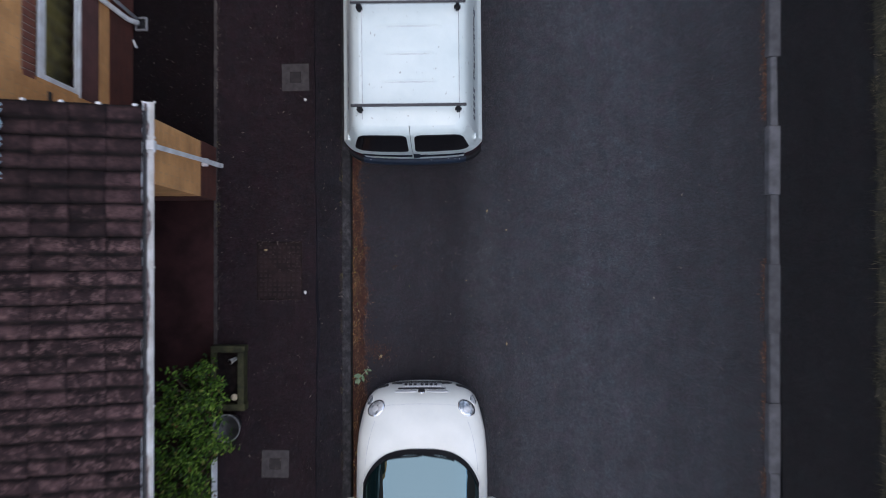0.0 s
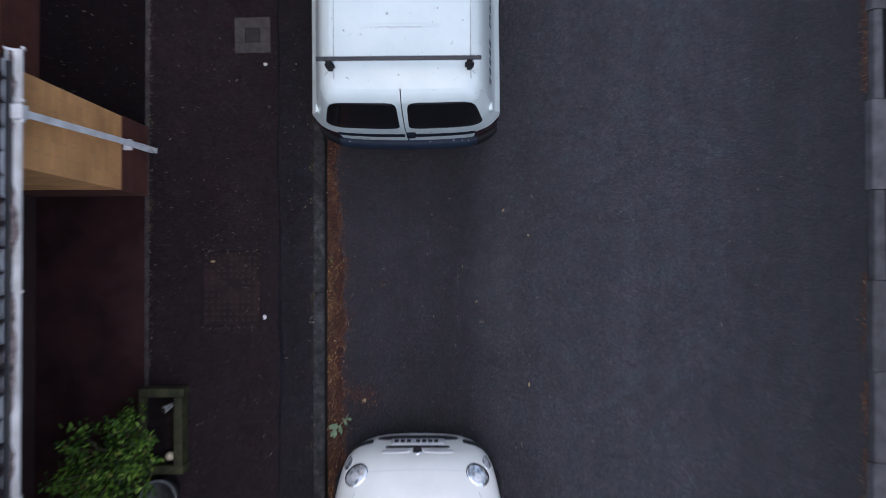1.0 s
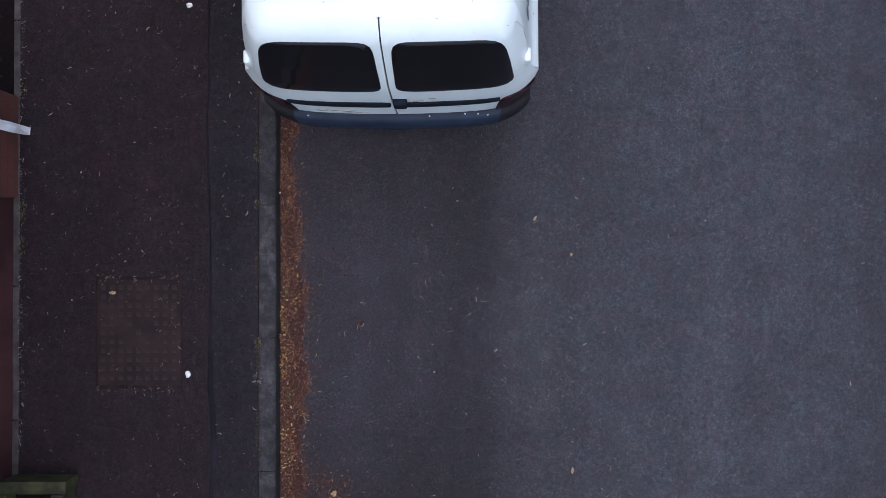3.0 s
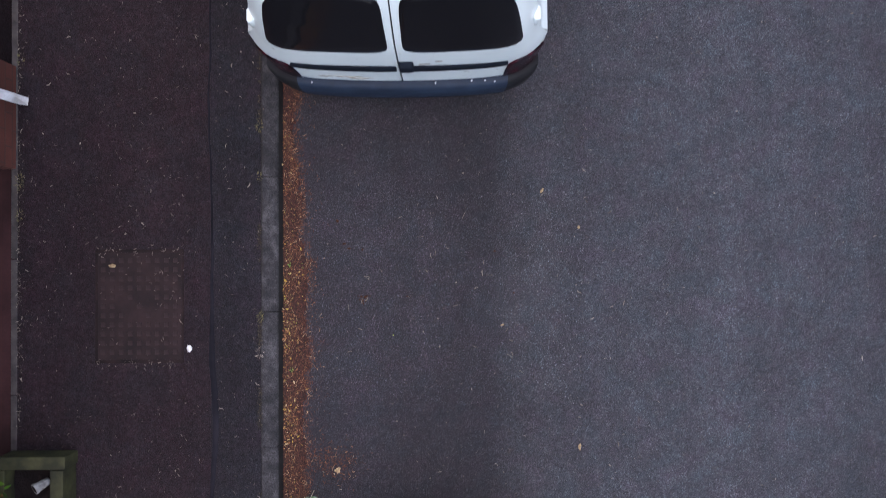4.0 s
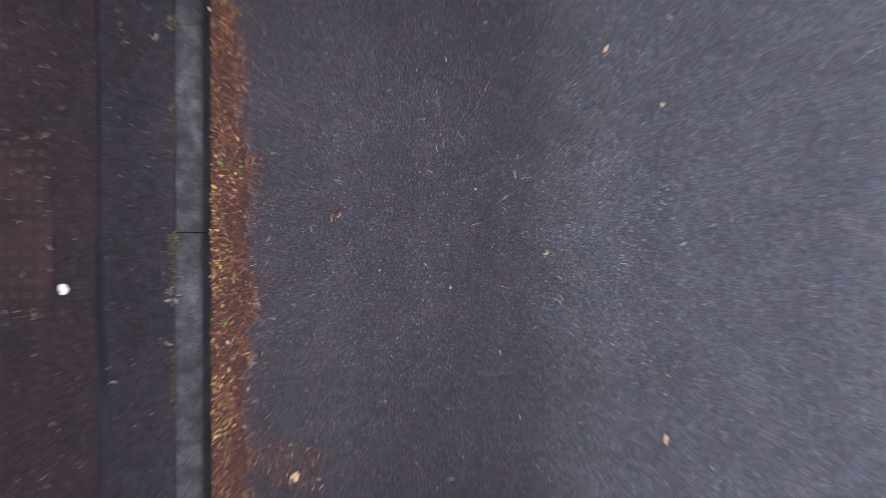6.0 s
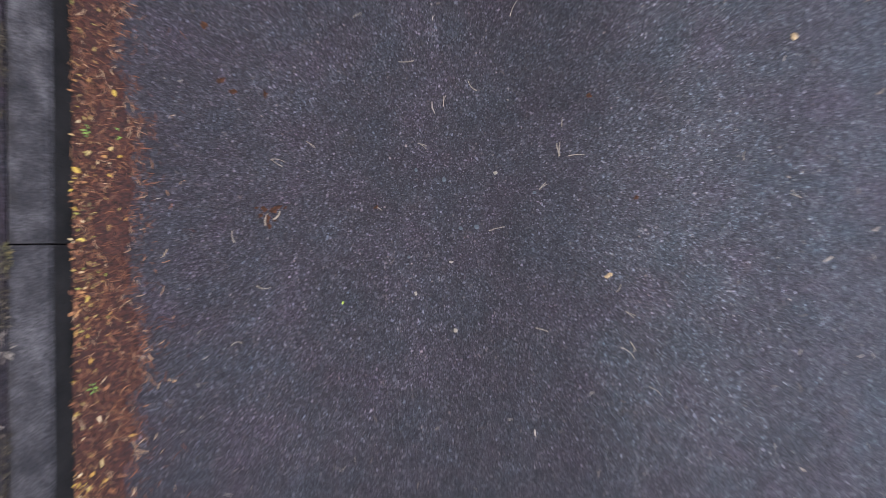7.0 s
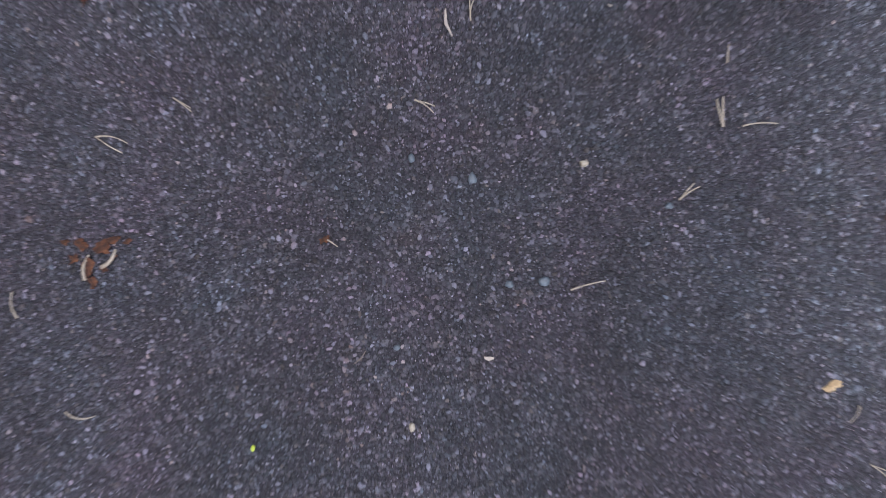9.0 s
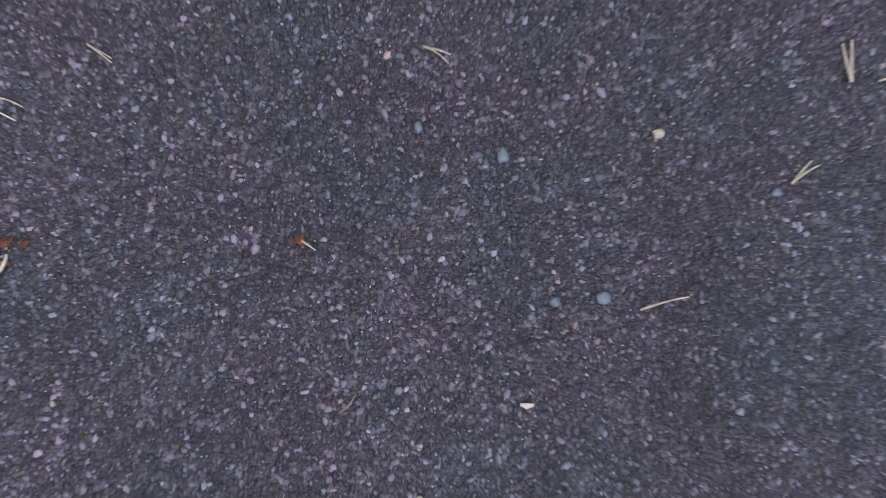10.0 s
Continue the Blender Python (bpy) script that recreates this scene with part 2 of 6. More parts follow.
def part(name, bm, material, parent, label="", smooth=False):
    ob = new(name, mesh_of(name, bm, material, smooth))
    ob.parent = parent
    return tagged(ob, label)


def thing(name, label, category, group="", at=(0, 0, 0), kind=""):
    ob = new(name)
    ob.location = at
    ob.empty_display_size = 0.1
    return tagged(ob, label, category, group, kind)


def setting(name, bm, material, label, category, smooth=False):
    ob = new(name, mesh_of(name, bm, material, smooth))
    return tagged(ob, label, category, kind="structure")


def cloud(name, verts, faces, material, smooth=False):
    me = bpy.data.meshes.new(name)
    me.from_pydata(verts, [], faces)
    me.materials.append(material)
    me.update()
    if smooth:
        for p in me.polygons:
            p.use_smooth = True
    return new(name, me)


# ---- ground, road, pavements ----
KERB_BACK, KERB_TOP, KERB_FACE = -1.455, -1.342, -1.322
FAR_KERB = 4.165
WALL_X = -3.12
HOUSE_X = -4.24
PAVE_Z = 0.105

bm = bmesh.new()
box(bm, -1500, 1500, -1500, 1500, -0.6, -0.05)
setting("ground", bm, FOOT_MAT, "dark ground around the street", "ground")
bm = bmesh.new()
box(bm, KERB_BACK, FAR_KERB + 0.1, -60, 60, -0.3, 0.0)
setting("road", bm, ROAD_MAT, "grey asphalt road with worn lighter lanes", "road")
bm = bmesh.new()
box(bm, WALL_X, -1.795, -60, 60, -0.3, PAVE_Z)
setting("pavement", bm, PAVE_MAT, "dark brownish asphalt pavement strewn with fine litter", "pavement")
bm = bmesh.new()
box(bm, -1.795, KERB_BACK, -60, 60, -0.3, PAVE_Z - 0.003)
setting("pavement_trench", bm, TRENCH_MAT, "paler reinstated asphalt strip along the kerb", "pavement")
bm = bmesh.new()
box(bm, FAR_KERB + 0.15, 5.62, -60, 60, -0.3, 0.085)
setting("pavement_far", bm, FOOT_MAT, "dark asphalt footway across the road", "pavement")
bm = bmesh.new()
box(bm, -60, WALL_X - 0.025, -60, 60, -0.3, 0.09)
setting("forecourt", bm, YARD_MAT, "dark asphalt in front of the house", "ground")

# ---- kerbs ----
# darker material for the road-side face of the near kerb stones
KERB_FACE_MAT = weathered("kerb_face_dark", (0.020, 0.019, 0.018), (0.008, 0.008, 0.008), 9, 120, 0.85, bump=0.5, spec=0.2)


def kerb_mesh(length, height, top, foot, mirror=1, material=KERB_MAT):
    """A half-battered kerb stone, its back at x = 0, its length along y."""
    bm = bmesh.new()
    prof = [(0, -0.15), (foot, -0.15), (foot, 0.004), (top + 0.004, height - 0.022), (top - 0.004, height - 0.007), (top - 0.018, height), (0.006, height), (0, height - 0.005)]
    n = 5
    rings = []
    for k in range(n + 1):
        y = -length / 2 + length * k / n
        rings.append([bm.verts.new((mirror * (x + (0.0025 * noise.noise((y * 9, x * 30, height * 40)) if z > 0 else 0)), y, z + (0.002 * noise.noise((y * 7, x * 20, 3.0)) if z > 0 else 0))) for x, z in prof])
    for a, b in zip(rings, rings[1:]):
        for k in range(len(prof)):
            bm.faces.new((a[k], a[(k + 1) % len(prof)], b[(k + 1) % len(prof)], b[k]))
    bm.faces.new(rings[0])
    bm.faces.new(rings[-1])
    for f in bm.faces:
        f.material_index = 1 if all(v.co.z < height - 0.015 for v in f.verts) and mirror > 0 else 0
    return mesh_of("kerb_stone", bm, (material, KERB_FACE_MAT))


def kerb_run(name, label, xs, slope, y_joint, pitch, mesh, first, last):
    root = tagged(new(name), label, "kerb", kind="structure")
    rng = random.Random(5)
    for k in range(first, last):
        y = y_joint + pitch * (k + 0.5)
        s = new("kerb_stone", mesh[k % 2] if isinstance(mesh, list) else mesh)
        s.parent = root
        s.location = (xs + slope * y + rng.uniform(-0.002, 0.002), y, rng.uniform(-0.004, 0.003))
        s.rotation_euler = (rng.uniform(-0.002, 0.002), 0, -math.atan(slope) + rng.uniform(-0.0015, 0.0015))
    return root


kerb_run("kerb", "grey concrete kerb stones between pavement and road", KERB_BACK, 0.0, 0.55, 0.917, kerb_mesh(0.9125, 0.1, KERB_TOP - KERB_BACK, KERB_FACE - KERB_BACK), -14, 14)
kerb_run("kerb_far", "worn pale concrete kerb stones across the road", FAR_KERB + 0.165, 0.0135, 0.643, 0.9165, [kerb_mesh(0.911, 0.09, 0.15, 0.172, -1, FAR_KERB_MAT), kerb_mesh(0.911, 0.082, 0.128, 0.146, -1, FAR_KERB_MAT)], -14, 14)
bm = bmesh.new()
for y0, y1 in ((-60, 0.55 - 14 * 0.917), (0.55 + 14 * 0.917, 60)):
    box(bm, KERB_BACK, KERB_TOP, y0, y1, -0.1, 0.1, 0.01)
    box(bm, FAR_KERB + 0.0135 * y0, FAR_KERB + 0.15, y0, y1, -0.1, 0.09, 0.01)
setting("kerb_beyond", bm, KERB_MAT, "concrete kerbs running on along the street", "kerb")

# bitumen seam beside the reinstated strip
bm = bmesh.new()
prev = None
for k in range(121):
    y = -6 + k * 0.1
    x = -1.795 + 0.028 * noise.noise((y * 0.9, 1.7, 0)) + 0.012 * noise.noise((y * 4, 9.1, 0)) + (0.045 * math.exp(-((y + 1.15) / 0.35) ** 2))
    w = 0.005 + 0.006 * abs(noise.noise((y * 3, 4.4, 0))) + 0.016 * math.exp(-((y + 0.9) / 0.6) ** 2)
    row = [bm.verts.new((x - w, y, PAVE_Z + 0.001)), bm.verts.new((x, y, PAVE_Z + 0.005)), bm.verts.new((x + w, y, PAVE_Z + 0.001))]
    if prev:
        for a in (0, 1):
            bm.faces.new((prev[a], prev[a + 1], row[a + 1], row[a]))
    prev = row
setting("pavement_seam", bm, SEAM_MAT, "wavy black bitumen joint in the pavement", "seam")

# flush edging between pavement and the house plot
bm = bmesh.new()
for k in range(-7, 8):
    box(bm, WALL_X - 0.024, WALL_X + 0.018, k * 0.92, k * 0.92 + 0.914, -0.1, PAVE_Z + 0.006, 0.004)
setting("edging", bm, EDGING_MAT, "narrow concrete edging at the back of the pavement", "edging")

# ---- house ----
def brick_material(name, c1, c2, mortar):
    n = Nodes(name, 0.88)
    sep = n.node("SeparateXYZ", {"Vector": n.coords})
    vec = n.node("CombineXYZ", {0: n.math("ADD", sep.outputs[0], sep.outputs[1]), 1: sep.outputs[2], 2: 0.0}).outputs[0]
    tex = n.node("TexBrick", {"Vector": vec, "Color1": (*c1, 1), "Color2": (*c2, 1), "Mortar": (*mortar, 1), "Scale": 1.0, "Mortar Size": 0.006, "Brick Width": 0.225, "Row Height": 0.075})
    stain = n.ramp(n.noise(2.2, 6, 0.6), (0.3, 0.62), (0.7, 1.0))
    col = n.mix(1.0, n.mix(0.3, tex.outputs["Color"], n.ramp(n.noise(90, 3), (0.3, 0.3), (0.7, 0.7)), "OVERLAY"), stain, "MULTIPLY")
    return n.done(col, n.math("ADD", n.math("MULTIPLY", tex.outputs["Fac"], -1.0), n.math("MULTIPLY", n.noise(120, 3), 0.3)), 0.6, 0.006)


TAN_WALL = brick_material("tan_brickwork", (0.72, 0.36, 0.13), (0.62, 0.30, 0.105), (0.58, 0.32, 0.14))
# brickwork copy with the recess's shade put into its darker colours
SHADE_WALL = brick_material("recess_brickwork_shaded", (0.05, 0.018, 0.014), (0.035, 0.013, 0.011), (0.03, 0.018, 0.015))
RED_WALL = brick_material("red_brickwork", (0.115, 0.030, 0.018), (0.085, 0.023, 0.014), (0.075, 0.028, 0.019))

WIN_Y0, WIN_Y1, SILL_Z, HEAD_Z = 1.70, 3.40, 1.40, 2.20

# the side wall of the house, with a window opening; its lower courses are red
bm = bmesh.new()
T0 = HOUSE_X - 0.28
box(bm, T0, HOUSE_X, 1.02, 9, 0.70, 0.97)
box(bm, T0, HOUSE_X, 1.02, WIN_Y0, 0.97, 5.0)
box(bm, T0, HOUSE_X, WIN_Y1, 9, 0.97, 5.0)
box(bm, T0, HOUSE_X, WIN_Y0, WIN_Y1, 2.45, 5.0)
setting("wall_house", bm, TAN_WALL, "tan brick side wall of the house", "wall")
bm = bmesh.new()
box(bm, T0, HOUSE_X + 0.012, 1.02, 9, 0.0, 0.70)
setting("wall_plinth", bm, RED_WALL, "dark red brick plinth of the house", "wall")
bm = bmesh.new()
box(bm, T0, HOUSE_X - 0.004, WIN_Y0, WIN_Y1, 0.97, SILL_Z - 0.045)
for k in range(5):
    z = 0.975 + k * 0.076
    box(bm, HOUSE_X - 0.006, HOUSE_X + 0.012, WIN_Y0 - 0.02, WIN_Y1 + 0.02, z, z + 0.072, 0.004)
setting("wall_cladding", bm, DARK_PANEL, "dark brown boarded panel beneath the window", "cladding")

# brick-on-end course over the window
lintel = tagged(new("lintel_course"), "red soldier-course bricks over the window", "brickwork", kind="structure")
bm = bmesh.new()
box(bm, T0, HOUSE_X - 0.008, WIN_Y0 - 0.05, WIN_Y1 + 0.3, HEAD_Z + 0.006, 2.45)
part("mortar_bed", bm, MORTAR, lintel)
bm = bmesh.new()
box(bm, -0.05, 0.0, -0.0325, 0.0325, -0.107, 0.107, 0.004)
brick_me = mesh_of("brick", bm, RED_BRICK)
for k in range(25):
    b = new("brick", brick_me)
    b.parent = lintel
    b.location = (HOUSE_X + 0.002, WIN_Y0 - 0.01 + k * 0.0755, HEAD_Z + 0.122)

# the window
GLASS = Nodes("window_glass", 0.03, 0.0, 0.6)
GLASS.b.inputs["Transmission Weight"].default_value = 1.0
GLASS.b.inputs["IOR"].default_value = 1.45
GLASS = GLASS.done((0.85, 0.9, 0.9))
window = tagged(new("window_1"), "white plastic casement window in the side wall", "window", kind="structure")
WX = HOUSE_X - 0.004
for name, y0, y1, z0, z1 in (("frame_bottom", WIN_Y0, WIN_Y1, SILL_Z, SILL_Z + 0.06), ("frame_top", WIN_Y0, WIN_Y1, HEAD_Z - 0.17, HEAD_Z - 0.05), ("frame_jamb", WIN_Y0, WIN_Y0 + 0.06, SILL_Z + 0.061, HEAD_Z - 0.171),
                             ("frame_jamb", WIN_Y1 - 0.06, WIN_Y1, SILL_Z + 0.061, HEAD_Z - 0.171), ("mullion", 2.82, 2.88, SILL_Z + 0.061, HEAD_Z - 0.171)):
    bm = bmesh.new()
    box(bm, WX - 0.03, WX, y0, y1, z0, z1, 0.006)
    part(name, bm, WHITE_PVC, window)
bm = bmesh.new()
box(bm, WX - 0.02, HOUSE_X + 0.008, WIN_Y0 - 0.03, WIN_Y1 + 0.03, SILL_Z - 0.04, SILL_Z - 0.002, 0.004)
part("sill", bm, WHITE_PVC, window)
for y0, y1 in ((WIN_Y0 + 0.061, 2.819), (2.881, WIN_Y1 - 0.061)):
    bm = bmesh.new()
    box(bm, WX - 0.022, WX - 0.012, y0, y1, SILL_Z + 0.061, HEAD_Z - 0.171)
    part("pane", bm, GLASS, window).visible_shadow = False
CURTAIN = weathered("yellow_curtain", (0.30, 0.23, 0.07), (0.10, 0.085, 0.035), 3, 60, 0.9)
bm = bmesh.new()
prev = None
for k in range(60):
    y = WIN_Y0 + 0.02 + k * (WIN_Y1 - WIN_Y0 - 0.04) / 59
    x = HOUSE_X - 0.12 + 0.02 * math.sin(k * 1.1)
    row = [bm.verts.new((x, y, SILL_Z - 0.1)), bm.verts.new((x, y, HEAD_Z + 0.02))]
    if prev:
        bm.faces.new((prev[0], prev[1], row[1], row[0]))
    prev = row
curtain = tagged(new("curtain", mesh_of("curtain", bm, CURTAIN, True)), "dull yellow curtain hanging behind the window", "curtain")
sol = curtain.modifiers.new("thickness", "SOLIDIFY")
sol.thickness = 0.004

# dark rooms behind the walls
bm = bmesh.new()
box(bm, -9, T0 - 0.25, -6, 9, 0.0, 0.09)
box(bm, -9, -8.8, -6, 9, 0.09, 5)
box(bm, -9, T0, 8.8, 9, 0.09, 5)
box(bm, -9, T0, -6, -5.8, 0.09, 3.2)
setting("wall_inner", bm, TAN_BRICK, "plain back walls of the house", "wall")
bm = bmesh.new()
box(bm, -9, T0, 1.02, 9, 5.0, 5.15)
setting("ceiling", bm, TAN_BRICK, "plain flat top of the house block", "ceiling")
# unseen walls added behind low roof and across street, for dark windscreen reflections
bm = bmesh.new()
box(bm, -9, -5.35, -14, 1.01, 0.1, 5.6)
setting("wall_upper", bm, RED_WALL, "plain red brick wall added unseen behind the low roof", "wall")
bm = bmesh.new()
box(bm, 9.4, 10, -16, 16, 0.0, 5.4)
setting("wall_terrace", bm, RED_WALL, "plain brick wall added unseen across the street for dark reflections", "wall")

# pier and recess beneath the low roof
PIER_Y0, PIER_Y1 = 0.615, 1.30
bm = bmesh.new()
box(bm, -4.24, WALL_X, PIER_Y0, PIER_Y1, 0.66, 2.42)
setting("wall_pier", bm, TAN_WALL, "tan brick pier carrying the low tiled roof", "wall")
bm = bmesh.new()
box(bm, -4.24, WALL_X + 0.008, PIER_Y0 - 0.006, PIER_Y1 + 0.006, 0.0, 0.66)
setting("wall_pier_base", bm, RED_WALL, "dark red brick base of the pier", "wall")
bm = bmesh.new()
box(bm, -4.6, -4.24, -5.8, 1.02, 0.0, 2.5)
setting("wall_recess", bm, SHADE_WALL, "brick back wall of the covered recess, shade painted into its colour", "wall")
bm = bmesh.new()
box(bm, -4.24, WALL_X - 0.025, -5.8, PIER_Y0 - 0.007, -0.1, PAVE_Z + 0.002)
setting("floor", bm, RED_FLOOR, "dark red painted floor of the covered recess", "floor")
bm = bmesh.new()
box(bm, -4.24, WALL_X, -5.8, -4.3, PAVE_Z, 2.42)
setting("wall_recess_end", bm, TAN_WALL, "tan brick wall at the end of the recess", "wall")

# low tiled roof: battens board, tiles, fascia
EAVE_X, EAVE_Z, PITCH = -2.975, 2.50, 16.0
ROOF_Y0, ROOF_Y1 = -5.6, 1.31
GAUGE, TILE_W = 0.322, 0.318
cp, sp = math.cos(radians(PITCH)), math.sin(radians(PITCH))
bm = bmesh.new()
for s0, s1, z0, z1 in ((0.03, 2.4, -0.075, -0.035),):
    vs = []
    for s, z in ((s0, z0), (s1, z0), (s1, z1), (s0, z1)):
        for y in (ROOF_Y0 + 0.02, ROOF_Y1 - 0.03):
            vs.append(bm.verts.new((EAVE_X - s * cp, y, EAVE_Z + s * sp + z)))
    for f in ((0, 2, 3, 1), (2, 4, 5, 3), (4, 6, 7, 5), (6, 0, 1, 7), (0, 6, 4, 2), (1, 3, 5, 7)):
        bm.faces.new([vs[i] for i in f])
roof = setting("roof", bm, BLACK_TRIM, "low lean-to roof of weathered brown pantiles", "roof")


def roof_tile():
    """A double-roll concrete tile: x up the slope, y across, two rolls."""
    bm = bmesh.new()
    cols = 16
    top, low = [], []
    for i in range(cols + 1):
        v = i / cols
        y = (v - 0.5) * (TILE_W + 0.012)
        z = 0.060 * abs(math.sin(v * 2 * math.pi)) ** 0.62
        top.append([bm.verts.new((s, y, z + 0.020 - 0.026 * s / GAUGE - (0.004 if s == 0 else 0))) for s in (0.0, 0.012, GAUGE * 0.5, GAUGE + 0.06)])
        low.append(bm.verts.new((0.0, y, z - 0.004)))
    for a, b in zip(top, top[1:]):
        for k in range(3):
            bm.faces.new((a[k], a[k + 1], b[k + 1], b[k]))
    for (a, b), (la, lb) in zip(zip(top, top[1:]), zip(low, low[1:])):
        bm.faces.new((a[0], b[0], lb, la))
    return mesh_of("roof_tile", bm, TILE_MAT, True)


tile_me = roof_tile()
rng = random.Random(11)
n_tiles = int((ROOF_Y1 - ROOF_Y0) / TILE_W)
for r in range(7):
    for c in range(n_tiles):
        s = r * GAUGE + 0.035
        y = ROOF_Y1 - TILE_W * (c + 0.5)
        if r >= 4 and c < 2:
            continue
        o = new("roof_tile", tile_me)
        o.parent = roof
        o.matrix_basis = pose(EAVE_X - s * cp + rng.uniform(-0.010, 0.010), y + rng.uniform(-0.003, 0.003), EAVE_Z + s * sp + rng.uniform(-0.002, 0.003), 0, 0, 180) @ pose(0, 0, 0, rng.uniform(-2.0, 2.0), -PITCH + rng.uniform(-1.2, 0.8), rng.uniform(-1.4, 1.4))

# pale translucent corrugated sheet let into the roof
SHEET = Nodes("pale_blue_sheet", 0.3)
SHEET = SHEET.done(SHEET.ramp(SHEET.noise(9, 4), (0.3, (0.14, 0.21, 0.26)), (0.7, (0.34, 0.44, 0.50))))
bm = bmesh.new()
prev = None
for k in range(61):
    y = ROOF_Y1 - 0.04 - k * 0.0117
    z = 0.02 * math.cos(2 * math.pi * (ROOF_Y1 - y) / 0.159) + 0.088
    row = [bm.verts.new((EAVE_X - s * cp - sp * z, y, EAVE_Z + s * sp + cp * z)) for s in (1.19, 1.75, 2.35)]
    if prev:
        for a in (0, 1):
            bm.faces.new((prev[a], prev[a + 1], row[a + 1], row[a]))
    prev = row
ob = new("rooflight_sheet", mesh_of("rooflight_sheet", bm, SHEET, True))
tagged(ob, "pale blue corrugated plastic sheet in the tiled roof", "rooflight", kind="structure")
ob.modifiers.new("thickness", "SOLIDIFY").thickness = 0.003

# fascia and clips at the open end of the roof
bm = bmesh.new()
box(bm, -3.052, -3.03, ROOF_Y0, ROOF_Y1 - 0.02, 2.32, 2.50, 0.003)
setting("fascia", bm, WHITE_PVC, "white fascia board under the eaves", "trim")
bm = bmesh.new()
for s in (0.10, 0.42, 0.74, 1.06, 1.38):
    x, z = EAVE_X - s * cp, EAVE_Z + s * sp + 0.03
    box(bm, x - 0.022, x + 0.022, ROOF_Y1 - 0.005, ROOF_Y1 + 0.02, z - 0.02, z + 0.012, 0.004)
setting("verge_clips", bm, WHITE_PVC, "small white verge clips at the edge of the tiles", "trim")

# gutter and downpipe
gutter = thing("gutter", "white plastic gutter with moss and debris along the eaves", "gutter")
bm = bmesh.new()
GX, GZ, GR = -2.982, 2.465, 0.056
for y0, y1 in ((0.985, 1.37), (-1.6, 0.92), (-5.6, -1.61)):
    outer = [(GX + GR * math.cos(a), GZ + GR * math.sin(a)) for a in [math.pi * (1 + k / 12) for k in range(13)]]
    inner = [(GX + (GR - 0.004) * math.cos(a), GZ + (GR - 0.004) * math.sin(a)) for a in [math.pi * (1 + k / 12) for k in range(13)]][::-1]
    ring = outer + inner
    a = [bm.verts.new((x, y0, z)) for x, z in ring]
    b = [bm.verts.new((x, y1, z)) for x, z in ring]
    for k in range(len(ring)):
        bm.faces.new((a[k], a[(k + 1) % len(ring)], b[(k + 1) % len(ring)], b[k]))
part("channel", bm, WHITE_PVC, gutter)
for y in (1.37, 1.02, 0.885, -0.25, -1.605, -3.0):
    bm = bmesh.new()
    tubepts = [(GX + (GR + 0.004) * math.cos(a), y, GZ + (GR + 0.004) * math.sin(a)) for a in [math.pi * (1 + k / 10) for k in range(11)]]
    tube(bm, tubepts, 0.010, 6)
    part("bracket", bm, WHITE_PVC, gutter)
bm = bmesh.new()
box(bm, GX - 0.052, GX + 0.054, 0.90, 1.00, GZ - 0.085, GZ - 0.004, 0.012, 2)
part("outlet", bm, WHITE_PVC, gutter, "grey-white running outlet")
bm = bmesh.new()
prev = None
rg = random.Random(3)
for k in range(400):
    y = 1.36 - k * 0.0174
    if 0.88 < y < 1.03:
        prev = None
        continue
    f = noise.noise((y * 2.3, 0.3, 0)) + 0.5 * noise.noise((y * 11, 2.3, 0))
    w = 0.048 * min(1.0, max(0.12, 0.42 + 0.6 * f))
    h = GZ - 0.026 + 0.014 * noise.noise((y * 14, 7.7, 0)) + 0.006 * rg.random()
    row = [bm.verts.new((GX - 0.050, y, h + 0.010)), bm.verts.new((GX - 0.05 + w * 0.8, y, h + 0.006 * rg.random())), bm.verts.new((GX - 0.05 + 1.75 * w, y, h - 0.016))]
    if prev:
        for a in (0, 1):
            bm.faces.new((prev[a], prev[a + 1], row[a + 1], row[a]))
    prev = row
part("debris", bm, MOSS_MAT, gutter, "brown moss and grit lying in the gutter")

downpipe = thing("downpipe", "white square plastic downpipe on the brick pier", "downpipe")
bm = bmesh.new()
pipe_pts = [(-2.985, 0.953, 2.42), (-3.03, 1.03, 1.0), (-3.04, 1.058, 0.30), (-3.035, 1.062, 0.14)]
tube(bm, pipe_pts, 0.036, 4)
part("pipe", bm, WHITE_PVC, downpipe)
for z in (0.62,):
    bm = bmesh.new()
    box(bm, -3.118, -3.04, 0.99, 1.09, z - 0.02, z + 0.02, 0.004)
    part("pipe_clip", bm, WHITE_PVC, downpipe)

# rainwater pipe and gully by the house wall
housepipe = thing("rainwater_pipe", "grey plastic rainwater pipe on the house wall", "downpipe")
bm = bmesh.new()
tube(bm, [(-4.19, 2.95, 4.9), (-4.19, 2.95, 0.34), (-4.16, 2.95, 0.26), (-4.12, 2.95, 0.18)], 0.034, 12)
part("pipe", bm, WHITE_PVC, housepipe, smooth=True)
bm = bmesh.new()
tube(bm, [(-4.2, 3.08, 2.2), (-4.2, 3.08, 0.7), (-4.13, 3.0, 0.2)], 0.022, 10)
part("waste_pipe", bm, GREY_PVC, housepipe, "thinner grey waste pipe", smooth=True)
gully = thing("gully", "square gully with grey surround at the foot of the wall", "drain")
bm = bmesh.new()
for a in ((-4.19, -4.17, 2.87, 3.05), (-4.05, -4.03, 2.87, 3.05), (-4.168, -4.052, 2.87, 2.89), (-4.168, -4.052, 3.03, 3.05)):
    box(bm, a[0], a[1], a[2], a[3], 0.09, 0.125, 0.003)
part("surround", bm, GREY_PVC, gully)
bm = bmesh.new()
